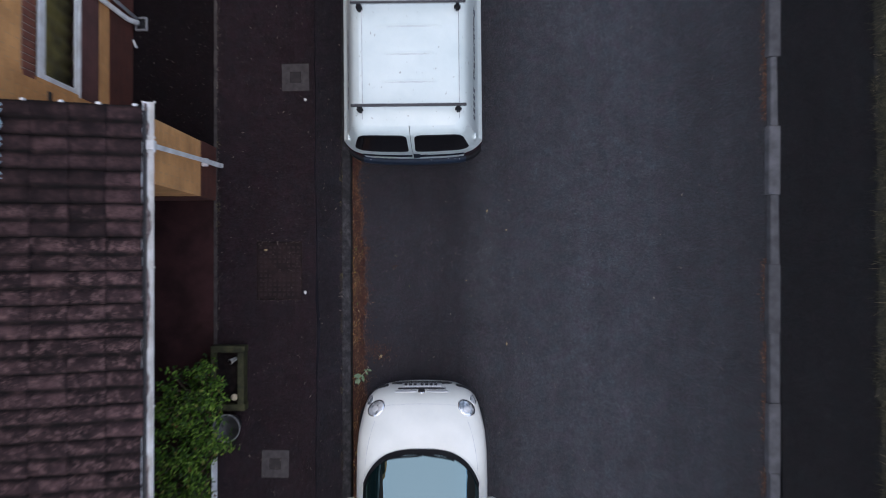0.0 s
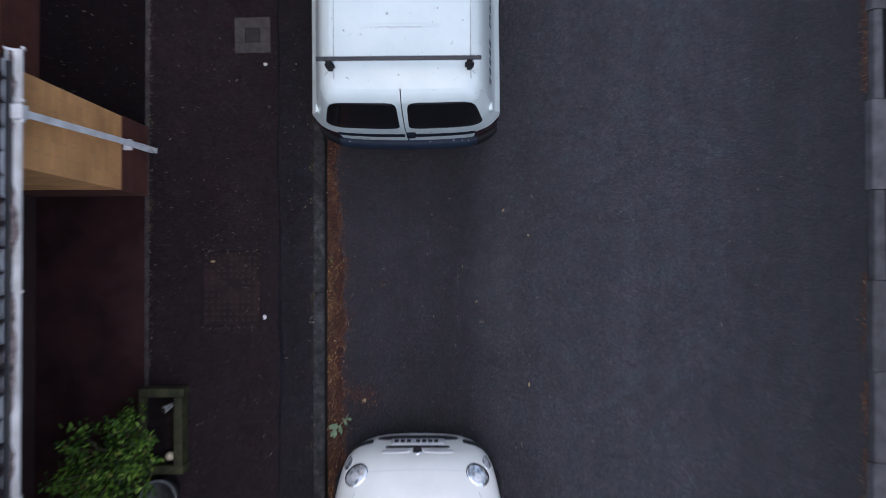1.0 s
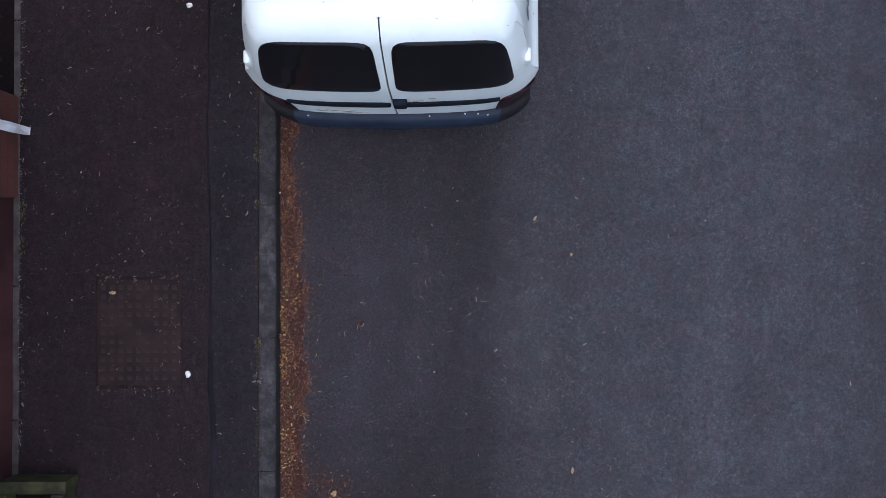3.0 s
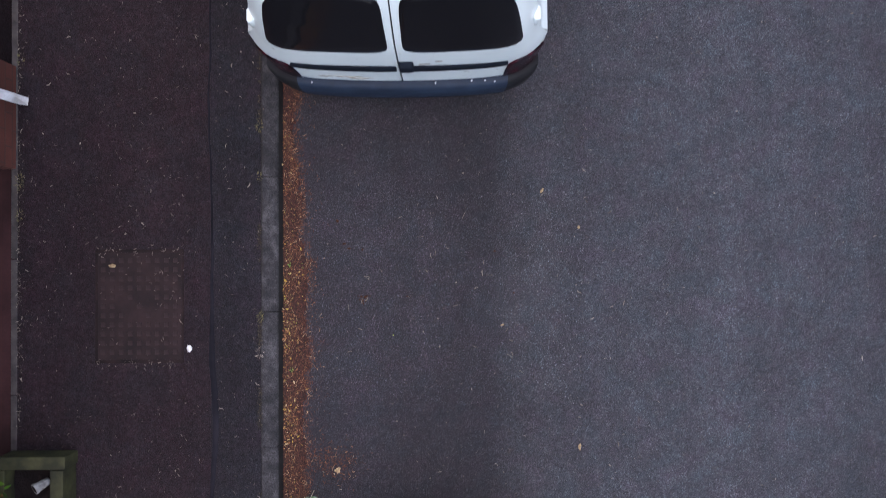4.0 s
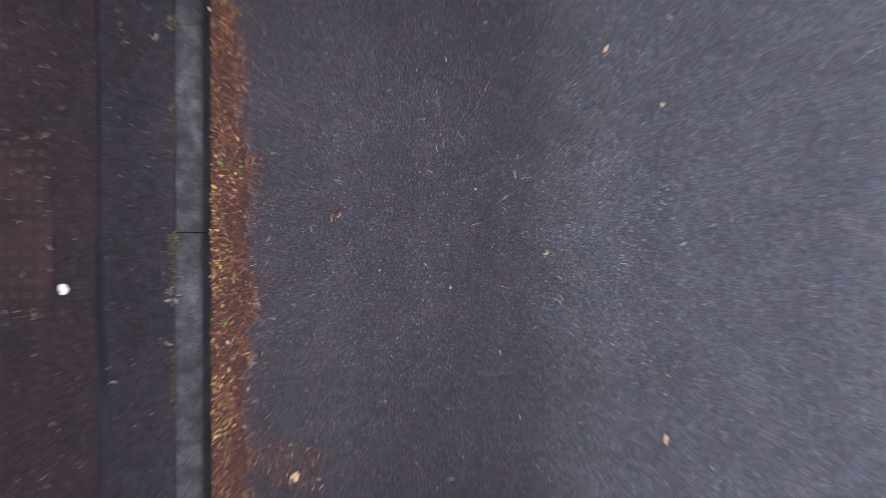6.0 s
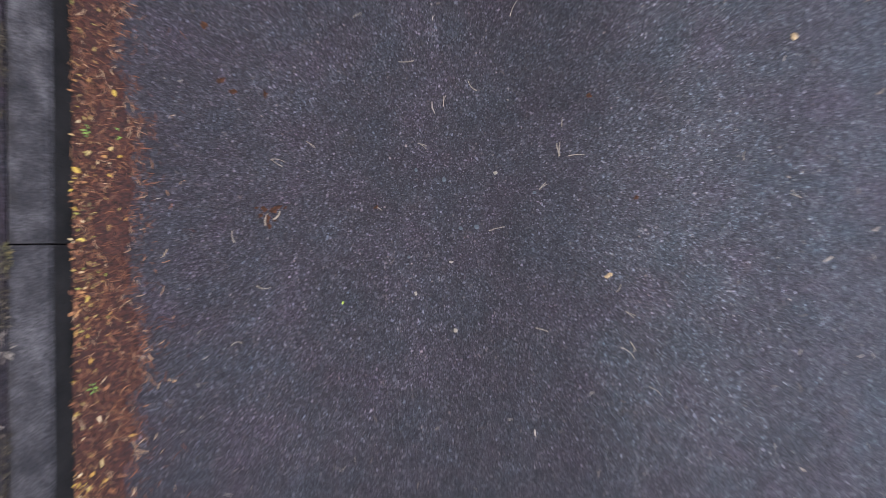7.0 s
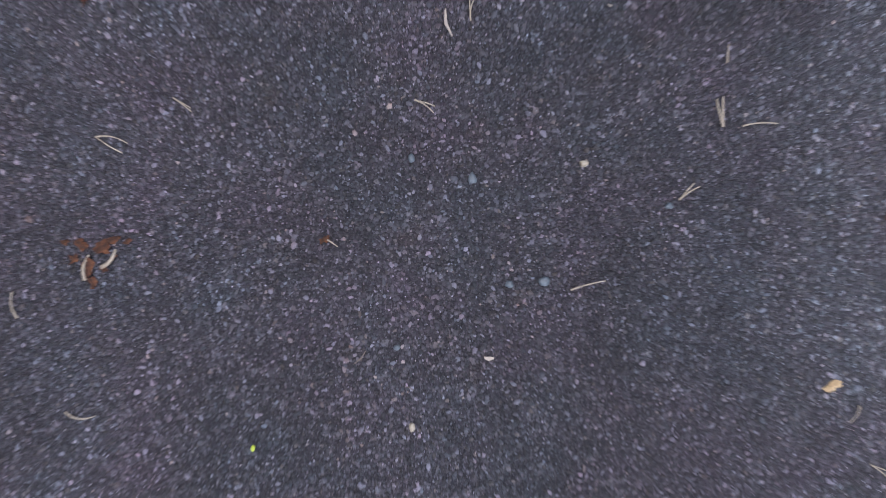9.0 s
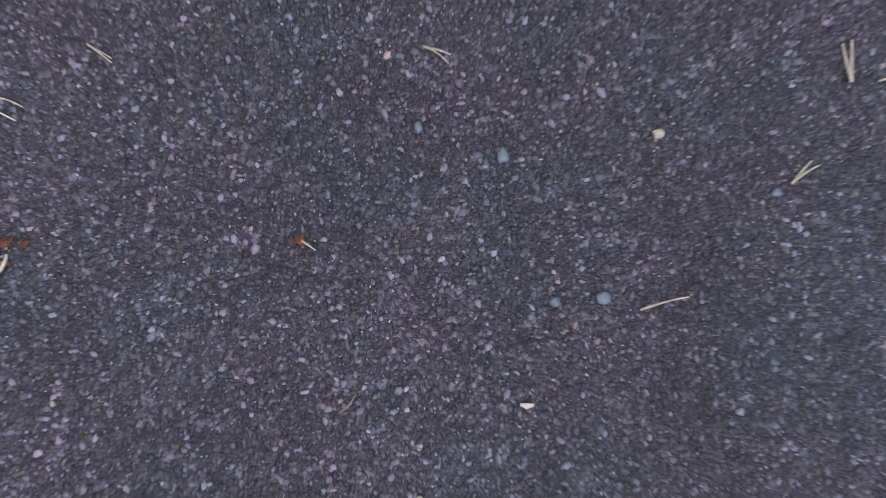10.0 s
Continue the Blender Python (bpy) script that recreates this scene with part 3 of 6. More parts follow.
for k in range(5):
    box(bm, -4.165 + k * 0.024, -4.153 + k * 0.024, 2.892, 3.028, 0.092, 0.108)
part("grate", bm, BLACK_TRIM, gully)
bm = bmesh.new()
box(bm, -0.015, 0.015, -0.06, 0.06, 0, 0.02, 0.006)
chip = tagged(new("plastic_offcut", mesh_of("plastic_offcut", bm, WHITE_PVC)), "pale plastic offcut lying by the wall", "litter")
chip.matrix_basis = pose(-4.2, 2.7, 0.09, 0, 0, 25)
bm = bmesh.new()
box(bm, HOUSE_X - 0.02, HOUSE_X + 0.004, 1.50, 1.60, 1.92, 2.0, 0.004)
vent = tagged(new("air_brick", mesh_of("air_brick", bm, BLACK_TRIM)), "small dark air brick in the tan wall", "vent", kind="structure")


# ---- vehicles ----
def pad(bm, fn, u0, u1, v0, v1, lift, power=5.0, rings=6, segs=44, skirt=0.004, shape=None):
    """A rounded patch that lies on the surface fn(u, v), raised by lift and closed at its rim."""
    e = 1e-3

    def point(u, v, up):
        p = Vector(fn(u, v))
        n = (Vector(fn(u + e * (u1 - u0), v)) - p).cross(Vector(fn(u, v + e * (v1 - v0))) - p)
        return p + n.normalized() * up

    def uv(r, a):
        c, s = math.cos(a), math.sin(a)
        q = (abs(c) ** power + abs(s) ** power) ** (-1 / power)
        x, y = r * q * c, r * q * s
        if shape:
            x, y = shape(x, y)
        return (u0 + u1) / 2 + x * (u1 - u0) / 2, (v0 + v1) / 2 + y * (v1 - v0) / 2

    mid = bm.verts.new(point(*uv(0, 0), lift))
    last = None
    for k in range(1, rings + 2):
        r, up = (k / rings, lift) if k <= rings else (1.0, lift - math.copysign(skirt + abs(lift), lift))
        row = [bm.verts.new(point(*uv(r, 2 * math.pi * j / segs), up)) for j in range(segs)]
        for j in range(segs):
            if last:
                bm.faces.new((last[j], last[(j + 1) % segs], row[(j + 1) % segs], row[j]))
            else:
                bm.faces.new((mid, row[j], row[(j + 1) % segs]))
        last = row


def sheet(bm, fn, us, vs):
    grid = [[bm.verts.new(fn(u, v)) for v in vs] for u in us]
    for a, b in zip(grid, grid[1:]):
        for k in range(len(vs) - 1):
            bm.faces.new((a[k], a[k + 1], b[k + 1], b[k]))


def line(table):
    """A smooth curve through a table of pairs."""
    xs, ys = [p[0] for p in table], [p[1] for p in table]

    def at(x):
        return float(np.interp(x, xs, ys))
    return at


def spread(a, b, n):
    return [a + (b - a) * k / n for k in range(n + 1)]


CAR_WHITE = Nodes("car_white_paint", 0.28)
CAR_WHITE.b.inputs["Coat Weight"].default_value = 0.4
CAR_WHITE = CAR_WHITE.done(CAR_WHITE.ramp(CAR_WHITE.noise(2.5, 5), (0.3, (0.66, 0.675, 0.62)), (0.65, (0.75, 0.76, 0.70))))
VAN_WHITE = Nodes("van_white_paint", 0.34)
VAN_WHITE.b.inputs["Coat Weight"].default_value = 0.25
_dirt = VAN_WHITE.ramp(VAN_WHITE.noise(1.7, 7, 0.65), (0.28, (0.52, 0.60, 0.58)), (0.6, (0.62, 0.69, 0.66)))
_spots = VAN_WHITE.ramp(VAN_WHITE.noise(26, 2, 0.4), (0.24, (0.55, 0.53, 0.50)), (0.29, (1, 1, 1)))
VAN_WHITE = VAN_WHITE.done(VAN_WHITE.mix(1.0, _dirt, _spots, "MULTIPLY"))
DARK_GLASS = Nodes("tinted_glass", 0.06, 0.0, 0.2).done((0.006, 0.006, 0.007))
SCREEN_GLASS = Nodes("windscreen_glass", 0.02, 0.0, 1.0)
SCREEN_GLASS.b.inputs["IOR"].default_value = 2.7
SCREEN_GLASS.b.inputs["Specular Tint"].default_value = (0.66, 0.84, 0.82, 1)
SCREEN_GLASS.b.inputs["Coat Weight"].default_value = 0.2
SCREEN_GLASS.b.inputs["Coat Tint"].default_value = (0.86, 1.0, 0.88, 1)
SCREEN_GLASS.b.inputs["Coat Roughness"].default_value = 0.02
SCREEN_GLASS = SCREEN_GLASS.done((0.004, 0.014, 0.015))
MATT_BLACK = weathered("matt_black_plastic", (0.012, 0.012, 0.013), (0.007, 0.007, 0.008), 6, 120, 0.7, spec=0.15)
BUMPER_GREY = weathered("bumper_plastic", (0.013, 0.024, 0.043), (0.007, 0.013, 0.024), 5, 140, 0.6, bump=0.2, distance=0.0006, spec=0.25)
RED_LENS = Nodes("red_lamp_lens", 0.2, 0.0, 0.2)
RED_LENS = RED_LENS.done(RED_LENS.ramp(RED_LENS.noise(14, 3), (0.48, (0.008, 0.0035, 0.006)), (0.68, (0.060, 0.007, 0.015))))
VAN_TRIM = weathered("van_black_trim", (0.010, 0.014, 0.020), (0.006, 0.008, 0.012), 8, 160, 0.8, bump=0.2, distance=0.0005, spec=0.06)
LAMP_CLEAR = Nodes("lamp_lens", 0.08, 0.55)
LAMP_CLEAR = LAMP_CLEAR.done(LAMP_CLEAR.ramp(LAMP_CLEAR.noise(15, 2), (0.40, (0.22, 0.24, 0.25)), (0.52, (0.66, 0.70, 0.71)), (0.62, (0.86, 0.89, 0.89))))
CHROME = Nodes("chrome", 0.12, 1.0).done((0.75, 0.76, 0.78))
SILVER = Nodes("bright_trim", 0.25, 0.25).done((0.62, 0.63, 0.63))
SHUT_LINE = weathered("shut_line", (0.56, 0.58, 0.58), (0.44, 0.46, 0.46), 12, 80, 0.6, bump=0.0)
TYRE = weathered("tyre_rubber", (0.02, 0.02, 0.021), (0.012, 0.012, 0.012), 12, 90, 0.85)
RIM = weathered("wheel_steel", (0.32, 0.33, 0.34), (0.22, 0.22, 0.23), 8, 60, 0.4, 0.7)
GRIME = weathered("roof_grime", (0.50, 0.53, 0.54), (0.30, 0.31, 0.32), 14, 60, 0.6, bump=0.0)
SCRAPE = weathered("scraped_paint", (0.34, 0.33, 0.27), (0.16, 0.15, 0.12), 30, 120, 0.7, bump=0.2)
PLATE_WHITE = weathered("plate_white", (0.55, 0.57, 0.57), (0.45, 0.47, 0.47), 8, 80, 0.35, bump=0.0)


def wheel(parent, x, y, r, w):
    side = 1 if x > 0 else -1
    bm = bmesh.new()
    prof = [(0.62 * r, -w / 2 + 0.01), (0.9 * r, -w / 2), (r, -w / 2 + 0.025), (r, w / 2 - 0.025), (0.9 * r, w / 2), (0.62 * r, w / 2 - 0.01)]
    n = 36
    rings = [[bm.verts.new((x + o, y + q * math.cos(2 * math.pi * k / n), r + q * math.sin(2 * math.pi * k / n))) for q, o in prof] for k in range(n)]
    for k in range(n):
        for j in range(len(prof)):
            bm.faces.new((rings[k][j], rings[k][(j + 1) % 6], rings[(k + 1) % n][(j + 1) % 6], rings[(k + 1) % n][j]))
    base = part("wheel", bm, TYRE, parent, "black rubber tyre on a steel wheel", True)
    bm = bmesh.new()
    bmesh.ops.create_cone(bm, cap_ends=True, segments=32, radius1=0.63 * r, radius2=0.55 * r, depth=w * 0.7, matrix=Matrix.Translation((x, y, r)) @ Matrix.Rotation(side * math.pi / 2, 4, "Y"))
    part("rim", bm, RIM, base)


# -- the van: y runs forward from its rear bumper --
VAN_HW = line([(z, w * 0.976) for z, w in [(0.20, 0.70), (0.28, 0.80), (0.40, 0.84), (0.60, 0.842), (0.80, 0.845), (0.99, 0.842), (1.03, 0.836), (1.075, 0.797), (1.10, 0.788), (1.30, 0.746), (1.50, 0.706), (1.65, 0.668), (1.74, 0.636), (1.79, 0.60), (1.815, 0.55)]])
VAN_REAR = line([(0.2, 0.09), (0.4, 0.07), (0.55, 0.055), (0.8, 0.045), (0.95, 0.042), (1.1, 0.040), (1.3, 0.046), (1.5, 0.08), (1.65, 0.115), (1.74, 0.140), (1.80, 0.19), (1.815, 0.225)])
VAN_FRONT = line([(0.2, 4.02), (0.5, 4.08), (0.7, 4.04), (0.85, 3.94), (0.95, 3.62), (1.05, 3.30), (1.2, 3.06), (1.4, 2.80), (1.6, 2.52), (1.74, 2.30), (1.815, 2.15)])
VAN_Z = [0.2, 0.28, 0.4, 0.6, 0.8, 0.95, 0.99, 1.03, 1.05, 1.075, 1.1, 1.3, 1.5, 1.65, 1.74, 1.79, 1.815]


VAN_BOW = line([(0.2, 0.045), (1.0, 0.042), (1.3, 0.03), (1.815, 0.008)])
VAN_ROUND = line([(0.2, 9), (1.0, 10), (1.3, 13), (1.6, 18), (1.815, 34)])
VAN_CORNER = line([(0.2, 0.175), (1.0, 0.175), (1.3, 0.155), (1.6, 0.15), (1.815, 0.15)])


def van_rear(s, z):
    b = VAN_BOW(z)
    return (s * VAN_HW(z), VAN_REAR(z) + b * s * s + (VAN_CORNER(z) - b) * abs(s) ** VAN_ROUND(z), z)


def van_side(side):
    def fn(f, z):
        a, b = VAN_REAR(z) + VAN_CORNER(z), VAN_FRONT(z) - 0.22
        nose = max(0.0, f - 0.75) / 0.25
        return (side * VAN_HW(z) * (1 - 0.10 * nose ** 2), a + (b - a) * f, z)
    return fn


def van_roof(u, f):
    a, b = 0.225 + 0.008 * u * u + 0.142 * abs(u) ** 34, 2.15 - 0.22 * abs(u) ** 4
    z = 1.815 + 0.035 * (1 - u * u) ** 0.8 * math.sin(min(1.0, f / 0.10) * math.pi / 2) if abs(u) < 1 else 1.815
    return (u * VAN_HW(1.815) * (1 - 0.10 * max(0, (f - 0.75) / 0.25) ** 2), a + (b - a) * f, z)


def van_front(s, z):
    return (s * VAN_HW(z) * 0.90, VAN_FRONT(z) - 0.22 * abs(s) ** 4, z)


def build_van():
    van = thing("van", "white panel van with black roof bars parked at the kerb", "van")
    bm = bmesh.new()
    for side in (-1, 1):
        sheet(bm, van_side(side), spread(0, 1, 30), VAN_Z)
    sheet(bm, van_roof, [-0.006 - 0.994 * k / 22 for k in range(22, -1, -1)] + [0.006 + 0.994 * k / 22 for k in range(23)], [0, 0.012, 0.025, 0.04, 0.055, 0.07, 0.085] + spread(0.1, 1, 20))
    sheet(bm, van_front, spread(-1, 1, 24), VAN_Z)
    sheet(bm, lambda s, y: (s * 0.70, 0.24 + y * 3.6, 0.2), spread(-1, 1, 2), spread(0, 1, 4))
    # fixed rear frame around the doors
    sheet(bm, van_rear, spread(-1, 1, 40), [0.2, 0.4, 0.5])
    bmesh.ops.remove_doubles(bm, verts=bm.verts, dist=0.002)
    part("body", bm, VAN_WHITE, van, smooth=True)
    for side in (-1, 1):
        bm = bmesh.new()
        zs = [0.5, 0.55, 0.62, 0.7, 0.8, 0.86, 0.95, 1.0, 1.1, 1.2, 1.3, 1.4, 1.5, 1.58, 1.65, 1.7, 1.74, 1.77, 1.79, 1.805, 1.815]

        def leaf(u, z, d=0.0):
            s = side * (0.006 + u * 0.994)
            x, y, _ = van_rear(s, z)
            return (x, y + d, z)
        sheet(bm, leaf, spread(0, 1, 22), zs)
        sheet(bm, lambda u, d: leaf(0, 0.5 + 1.315 * u, d * 0.03), spread(0, 1, 14), [0, 1])
        bmesh.ops.remove_doubles(bm, verts=bm.verts, dist=0.001)
        door = part("rear_door", bm, VAN_WHITE, van, "white rear door with a black window", True)
        bm = bmesh.new()
        a, b = (0.057, 0.888) if side > 0 else (-0.888, -0.057)
        slant = (lambda x, y: (x + 0.022 * y * (1 if x < 0 else -0.5), y)) if side > 0 else (lambda x, y: (x - 0.022 * y * (1 if x > 0 else -0.5), y))
        pad(bm, van_rear, a, b, 1.205, 1.732, 0.004, 8.0, 8, 60, shape=slant)
        part("window_pane", bm, DARK_GLASS, door, "nearly black tinted window pane", True)
        # moulding strip, hinges and handle
        bm = bmesh.new()
        a, b = (0.02, 0.74) if side > 0 else (-0.74, -0.02)
        pad(bm, van_rear, a, b, 0.868, 0.962, 0.012, 9.0, 4, 60, 0.002, shape=lambda x, y, g=side: (x, y * (1 - 0.28 * (1 + g * x) / 2)))
        part("moulding", bm, VAN_TRIM, door, "black moulding strip", True)
        for z in (1.31,):
            bm = bmesh.new()
            x, y, _ = van_rear(side * 0.985, z)
            box(bm, x - 0.017, x + 0.018, y - 0.022, y + 0.048, z - 0.05, z + 0.05, 0.010, 3)
            part("hinge", bm, VAN_WHITE, door, smooth=True)
    # gap between the doors
    bm = bmesh.new()
    sheet(bm, lambda x, z: (x * 0.012, VAN_REAR(z) + 0.018, z), [-1, 1], VAN_Z[2:-2])
    part("door_seal", bm, BLACK_TRIM, van)
    bm = bmesh.new()
    box(bm, 0.004, 0.082, 0.006, 0.06, 0.935, 1.045, 0.012, 2)
    part("door_handle", bm, VAN_TRIM, van, "black door handle", True)
    for k, (s, z, ln) in enumerate(((-0.40, 0.70, 0.26), (-0.30, 0.665, 0.20), (-0.55, 0.69, 0.10))):
        bm = bmesh.new()
        pts = [Vector(van_rear(s - ln / 2 + ln * q / 10, z + 0.006 * math.sin(q * 1.7 + k))) + Vector((0, -0.001, 0)) for q in range(11)]
        tube(bm, pts, [0.0055 * max(0.2, math.sin(math.pi * q / 10)) for q in range(11)], 5)
        part("scrape", bm, SCRAPE, van, "grey-brown scrape along the foot of the door", True)
    for s, z, r in ((0.16, 0.985, 0.012), (0.19, 0.99, 0.010), (0.27, 1.035, 0.011), (0.285, 1.04, 0.008)):
        bm = bmesh.new()
        pad(bm, van_rear, s - r * 2.2, s + r * 2.2, z - r * 0.8, z + r * 0.8, 0.0015, 2.0, 3, 14, 0.001)
        part("scuff", bm, SCRAPE, van, "small dark scuff beside the handle")
    # roof seams and swaged roof lines
    for side in (-1, 1):
        bm = bmesh.new()
        tube(bm, [(side * 0.52 + 0.018, 0.30 + 0.12 * k, van_roof(side * 0.955, 0.1)[2] + 0.001) for k in range(15)], 0.004, 5)
        part("roof_seam", bm, GRIME, van, "grey roof seam", True)
        bm = bmesh.new()
        ring = [(van_rear(side * s, z)) for s, z in ((0.72, 1.813), (0.82, 1.806), (0.90, 1.79), (0.95, 1.76), (0.985, 1.70), (0.995, 1.60), (0.997, 1.50))]
        tube(bm, [(x * 1.001, y - 0.001 + (0.02 if k < 3 else 0.005), z + 0.001) for k, (x, y, z) in enumerate(ring)], 0.002, 5)
        part("door_seam", bm, GRIME, van, "thin grey seam round the door", True)
    for y, w in ((0.70, 0.30), (1.0, 0.27), (1.30, 0.36), (1.9, 0.36)):
        bm = bmesh.new()
        sheet(bm, lambda x, d: tuple(Vector(van_roof(x / VAN_HW(1.815), (y - 0.225) / 1.925)) + Vector((0, d * 0.014, 0.0045 if abs(d) < 0.7 else -0.002))), spread(-w, w, 16), (-1, -0.6, 0.6, 1))
        rib = part("roof_rib", bm, VAN_WHITE, van, "pressed rib across the roof", True)
        bm = bmesh.new()
        tube(bm, [(x, y - 0.014 + 0.002 * math.sin(x * 40), van_roof(x / VAN_HW(1.815), 0.3)[2] + 0.001) for x in spread(-w * 0.9, w * 0.9, 16)], [0.0045 * max(0.15, math.sin(math.pi * k / 16)) for k in range(17)], 5)
        part("dirt_line", bm, GRIME, rib, "grey dirt line along the rib")
    # roof bars
    for y in (0.415, 1.505):
        bm = bmesh.new()
        box(bm, -0.61, 0.61, y - 0.016, y + 0.016, 1.95, 1.975, 0.007, 2)
        bar = part("roof_bar", bm, BLACK_TRIM, van, "black steel roof bar on two feet", True)
        for x in (-0.525, 0.525):
            bm = bmesh.new()
            box(bm, x - 0.020, x + 0.020, y - 0.052, y + 0.014, 1.80, 1.955, 0.010, 2)
            box(bm, x - 0.034, x + 0.034, y - 0.034, y - 0.010, 1.80, 1.90, 0.008, 2)
            part("bar_foot", bm, MATT_BLACK, bar, "", True)
    # bumper with lighter top step, lamps
    bm = bmesh.new()
    prof = [(0.085, 0.585), (0.036, 0.60), (0.014, 0.57), (0.008, 0.46), (0.022, 0.34), (0.07, 0.28)]
    rings = []
    for k in range(41):
        s = -1 + 2 * k / 40
        rings.append([bm.verts.new((s * 0.826, y - 0.008 + 0.042 * s * s + 0.10 * abs(s) ** 9, z)) for y, z in prof])
    for a, b in zip(rings, rings[1:]):
        for j in range(len(prof) - 1):
            bm.faces.new((a[j], a[j + 1], b[j + 1], b[j]))
    bumper = part("bumper", bm, MATT_BLACK, van, "black plastic rear bumper", True)
    bm = bmesh.new()
    step = [(0.084, 0.589), (0.036, 0.6045), (0.010, 0.574), (0.004, 0.46), (0.018, 0.34)]
    rows = [[bm.verts.new((s * 0.64, y - 0.008 + 0.042 * (s * 0.775) ** 2 + 0.10 * abs(s * 0.775) ** 9, z)) for y, z in step] for s in spread(-1, 1, 24)]
    for a, b in zip(rows, rows[1:]):
        for j in range(len(step) - 1):
            bm.faces.new((a[j], a[j + 1], b[j + 1], b[j]))
    part("bumper_step", bm, BUMPER_GREY, bumper, "blue-grey step of the bumper", True)
    for x, y in ((0.5, 0.03), (0.56, 0.02), (0.42, 0.035), (-0.55, 0.025), (0.2, 0.03)):
        bm = bmesh.new()
        bmesh.ops.create_uvsphere(bm, u_segments=8, v_segments=6, radius=0.006, matrix=Matrix.Translation((x, y + 0.004 + 0.06 * x * x, 0.602)))
        part("rivet", bm, GRIME, bumper)
    for side in (-1, 1):
        bm = bmesh.new()
        s0, s1 = (0.74, 1.0) if side > 0 else (-1.0, -0.74)
        pad(bm, van_rear, s0, s1, 0.50, 0.93, 0.010, 3.5, 8, 40)
        part("tail_lamp", bm, RED_LENS, van, "dark red tail lamp lens", True)
        bm = bmesh.new()
        f = van_side(side)
        lo, hi = 0.03, 0.80
        sheet(bm, lambda u, v: tuple(Vector(f(lo + (hi - lo) * u, 0.60 + 0.10 * v)) + Vector((side * 0.012 * (1 - abs(2 * v - 1) ** 3), 0, 0))), spread(0, 1, 20), spread(0, 1, 5))
        part("side_moulding", bm, BLACK_TRIM, van, "black rubbing strip", True)
        for y in (0.72, 3.35):
            wheel(van, side * 0.74, y, 0.30, 0.18)
        bm = bmesh.new()
        box(bm, side * 0.93 - 0.09, side * 0.93 + 0.09, 2.72, 2.80, 1.05, 1.27, 0.03, 3)
        part("wing_mirror", bm, BLACK_TRIM, van, "", True)
    bm = bmesh.new()
    pad(bm, van_front, -0.88, 0.88, 1.02, 1.70, -0.005, 8.0, 8, 60)
    part("windscreen", bm, DARK_GLASS, van, "", True)
    # sign writing along the side: the owner's name as plain strokes, the trade as a word
    f = van_side(1)
    for k in range(5):
        bm = bmesh.new()
        y0, z0 = 0.37 + k * 0.078, 1.33
        a, b = Vector((VAN_HW(z0) + 0.002, y0, z0)), Vector((VAN_HW(z0 + 0.11) + 0.002, y0, z0 + 0.11))
        vs = [bm.verts.new(p) for p in (a, a + Vector((0, 0.045, 0)), b + Vector((0, 0.045, 0)), b)]
        bm.faces.new(vs)
        ext = bmesh.ops.extrude_face_region(bm, geom=bm.faces[:])["geom"]
        for v in ext:
            if isinstance(v, bmesh.types.BMVert):
                v.co.x += 0.002
        part("lettering_stroke", bm, SIGN_GREY, van, "dark grey stroke of the sign writing")
    cu = bpy.data.curves.new("lettering", "FONT")
    cu.body, cu.size, cu.extrude = "Decorating", 0.168, 0.001
    cu.space_character = 1.08
    tmp = bpy.data.objects.new("lettering", cu)
    scene.collection.objects.link(tmp)
    me = bpy.data.meshes.new_from_object(tmp.evaluated_get(bpy.context.evaluated_depsgraph_get()))
    bpy.data.objects.remove(tmp)
    me.materials.clear()
    me.materials.append(SIGN_GREY)
    ob = new("lettering", me)
    ob.parent = van
    tagged(ob, "dark grey word painted on the side")
    lean = math.degrees(math.atan2(VAN_HW(1.33) - VAN_HW(1.47), 0.14))
    ob.matrix_basis = Matrix.Translation((VAN_HW(1.33) + 0.006, 0.82, 1.33)) @ Matrix.Rotation(radians(-lean), 4, "Y") @ Matrix.Rotation(math.pi / 2, 4, "Z") @ Matrix.Rotation(math.pi / 2, 4, "X")
    f = van_side(-1)
    for k in range(6):
        bm = bmesh.new()
        z0, y0 = 1.33, 0.5 + k * 0.16
        pts = [Vector((-VAN_HW(z) - 0.003, y, z)) for y, z in ((y0, z0), (y0 + 0.1, z0), (y0 + 0.1, z0 + 0.11), (y0, z0 + 0.11))]
        bm.faces.new([bm.verts.new(p) for p in pts])
        part("lettering_stroke", bm, SIGN_GREY, van, "dark grey stroke of the sign writing")
    return van


SIGN_GREY = weathered("sign_vinyl", (0.10, 0.11, 0.13), (0.07, 0.075, 0.09), 5, 60, 0.5, bump=0.0)
van = build_van()
van.matrix_basis = pose(-0.460, 1.02, 0, 0, 0, 0.25)


# -- the small car: d runs back from its nose --
CAR_W = line([(0.0, 0.06), (0.004, 0.20), (0.012, 0.33), (0.03, 0.45), (0.06, 0.545), (0.10, 0.61), (0.16, 0.665), (0.24, 0.705), (0.36, 0.74), (0.55, 0.782), (0.8, 0.806), (1.2, 0.812), (2.4, 0.812), (2.9, 0.785), (3.2, 0.74), (3.4, 0.62), (3.5, 0.45), (3.54, 0.25), (3.55, 0.08)])
CAR_H = line([(0.0, 0.235), (0.008, 0.30), (0.02, 0.38), (0.035, 0.45), (0.053, 0.51), (0.075, 0.565), (0.11, 0.625), (0.17, 0.685), (0.26, 0.742), (0.4, 0.80), (0.6, 0.855), (0.75, 0.885), (1.0, 0.90), (2.6, 0.93), (3.1, 0.90), (3.35, 0.82), (3.5, 0.70), (3.55, 0.60)])
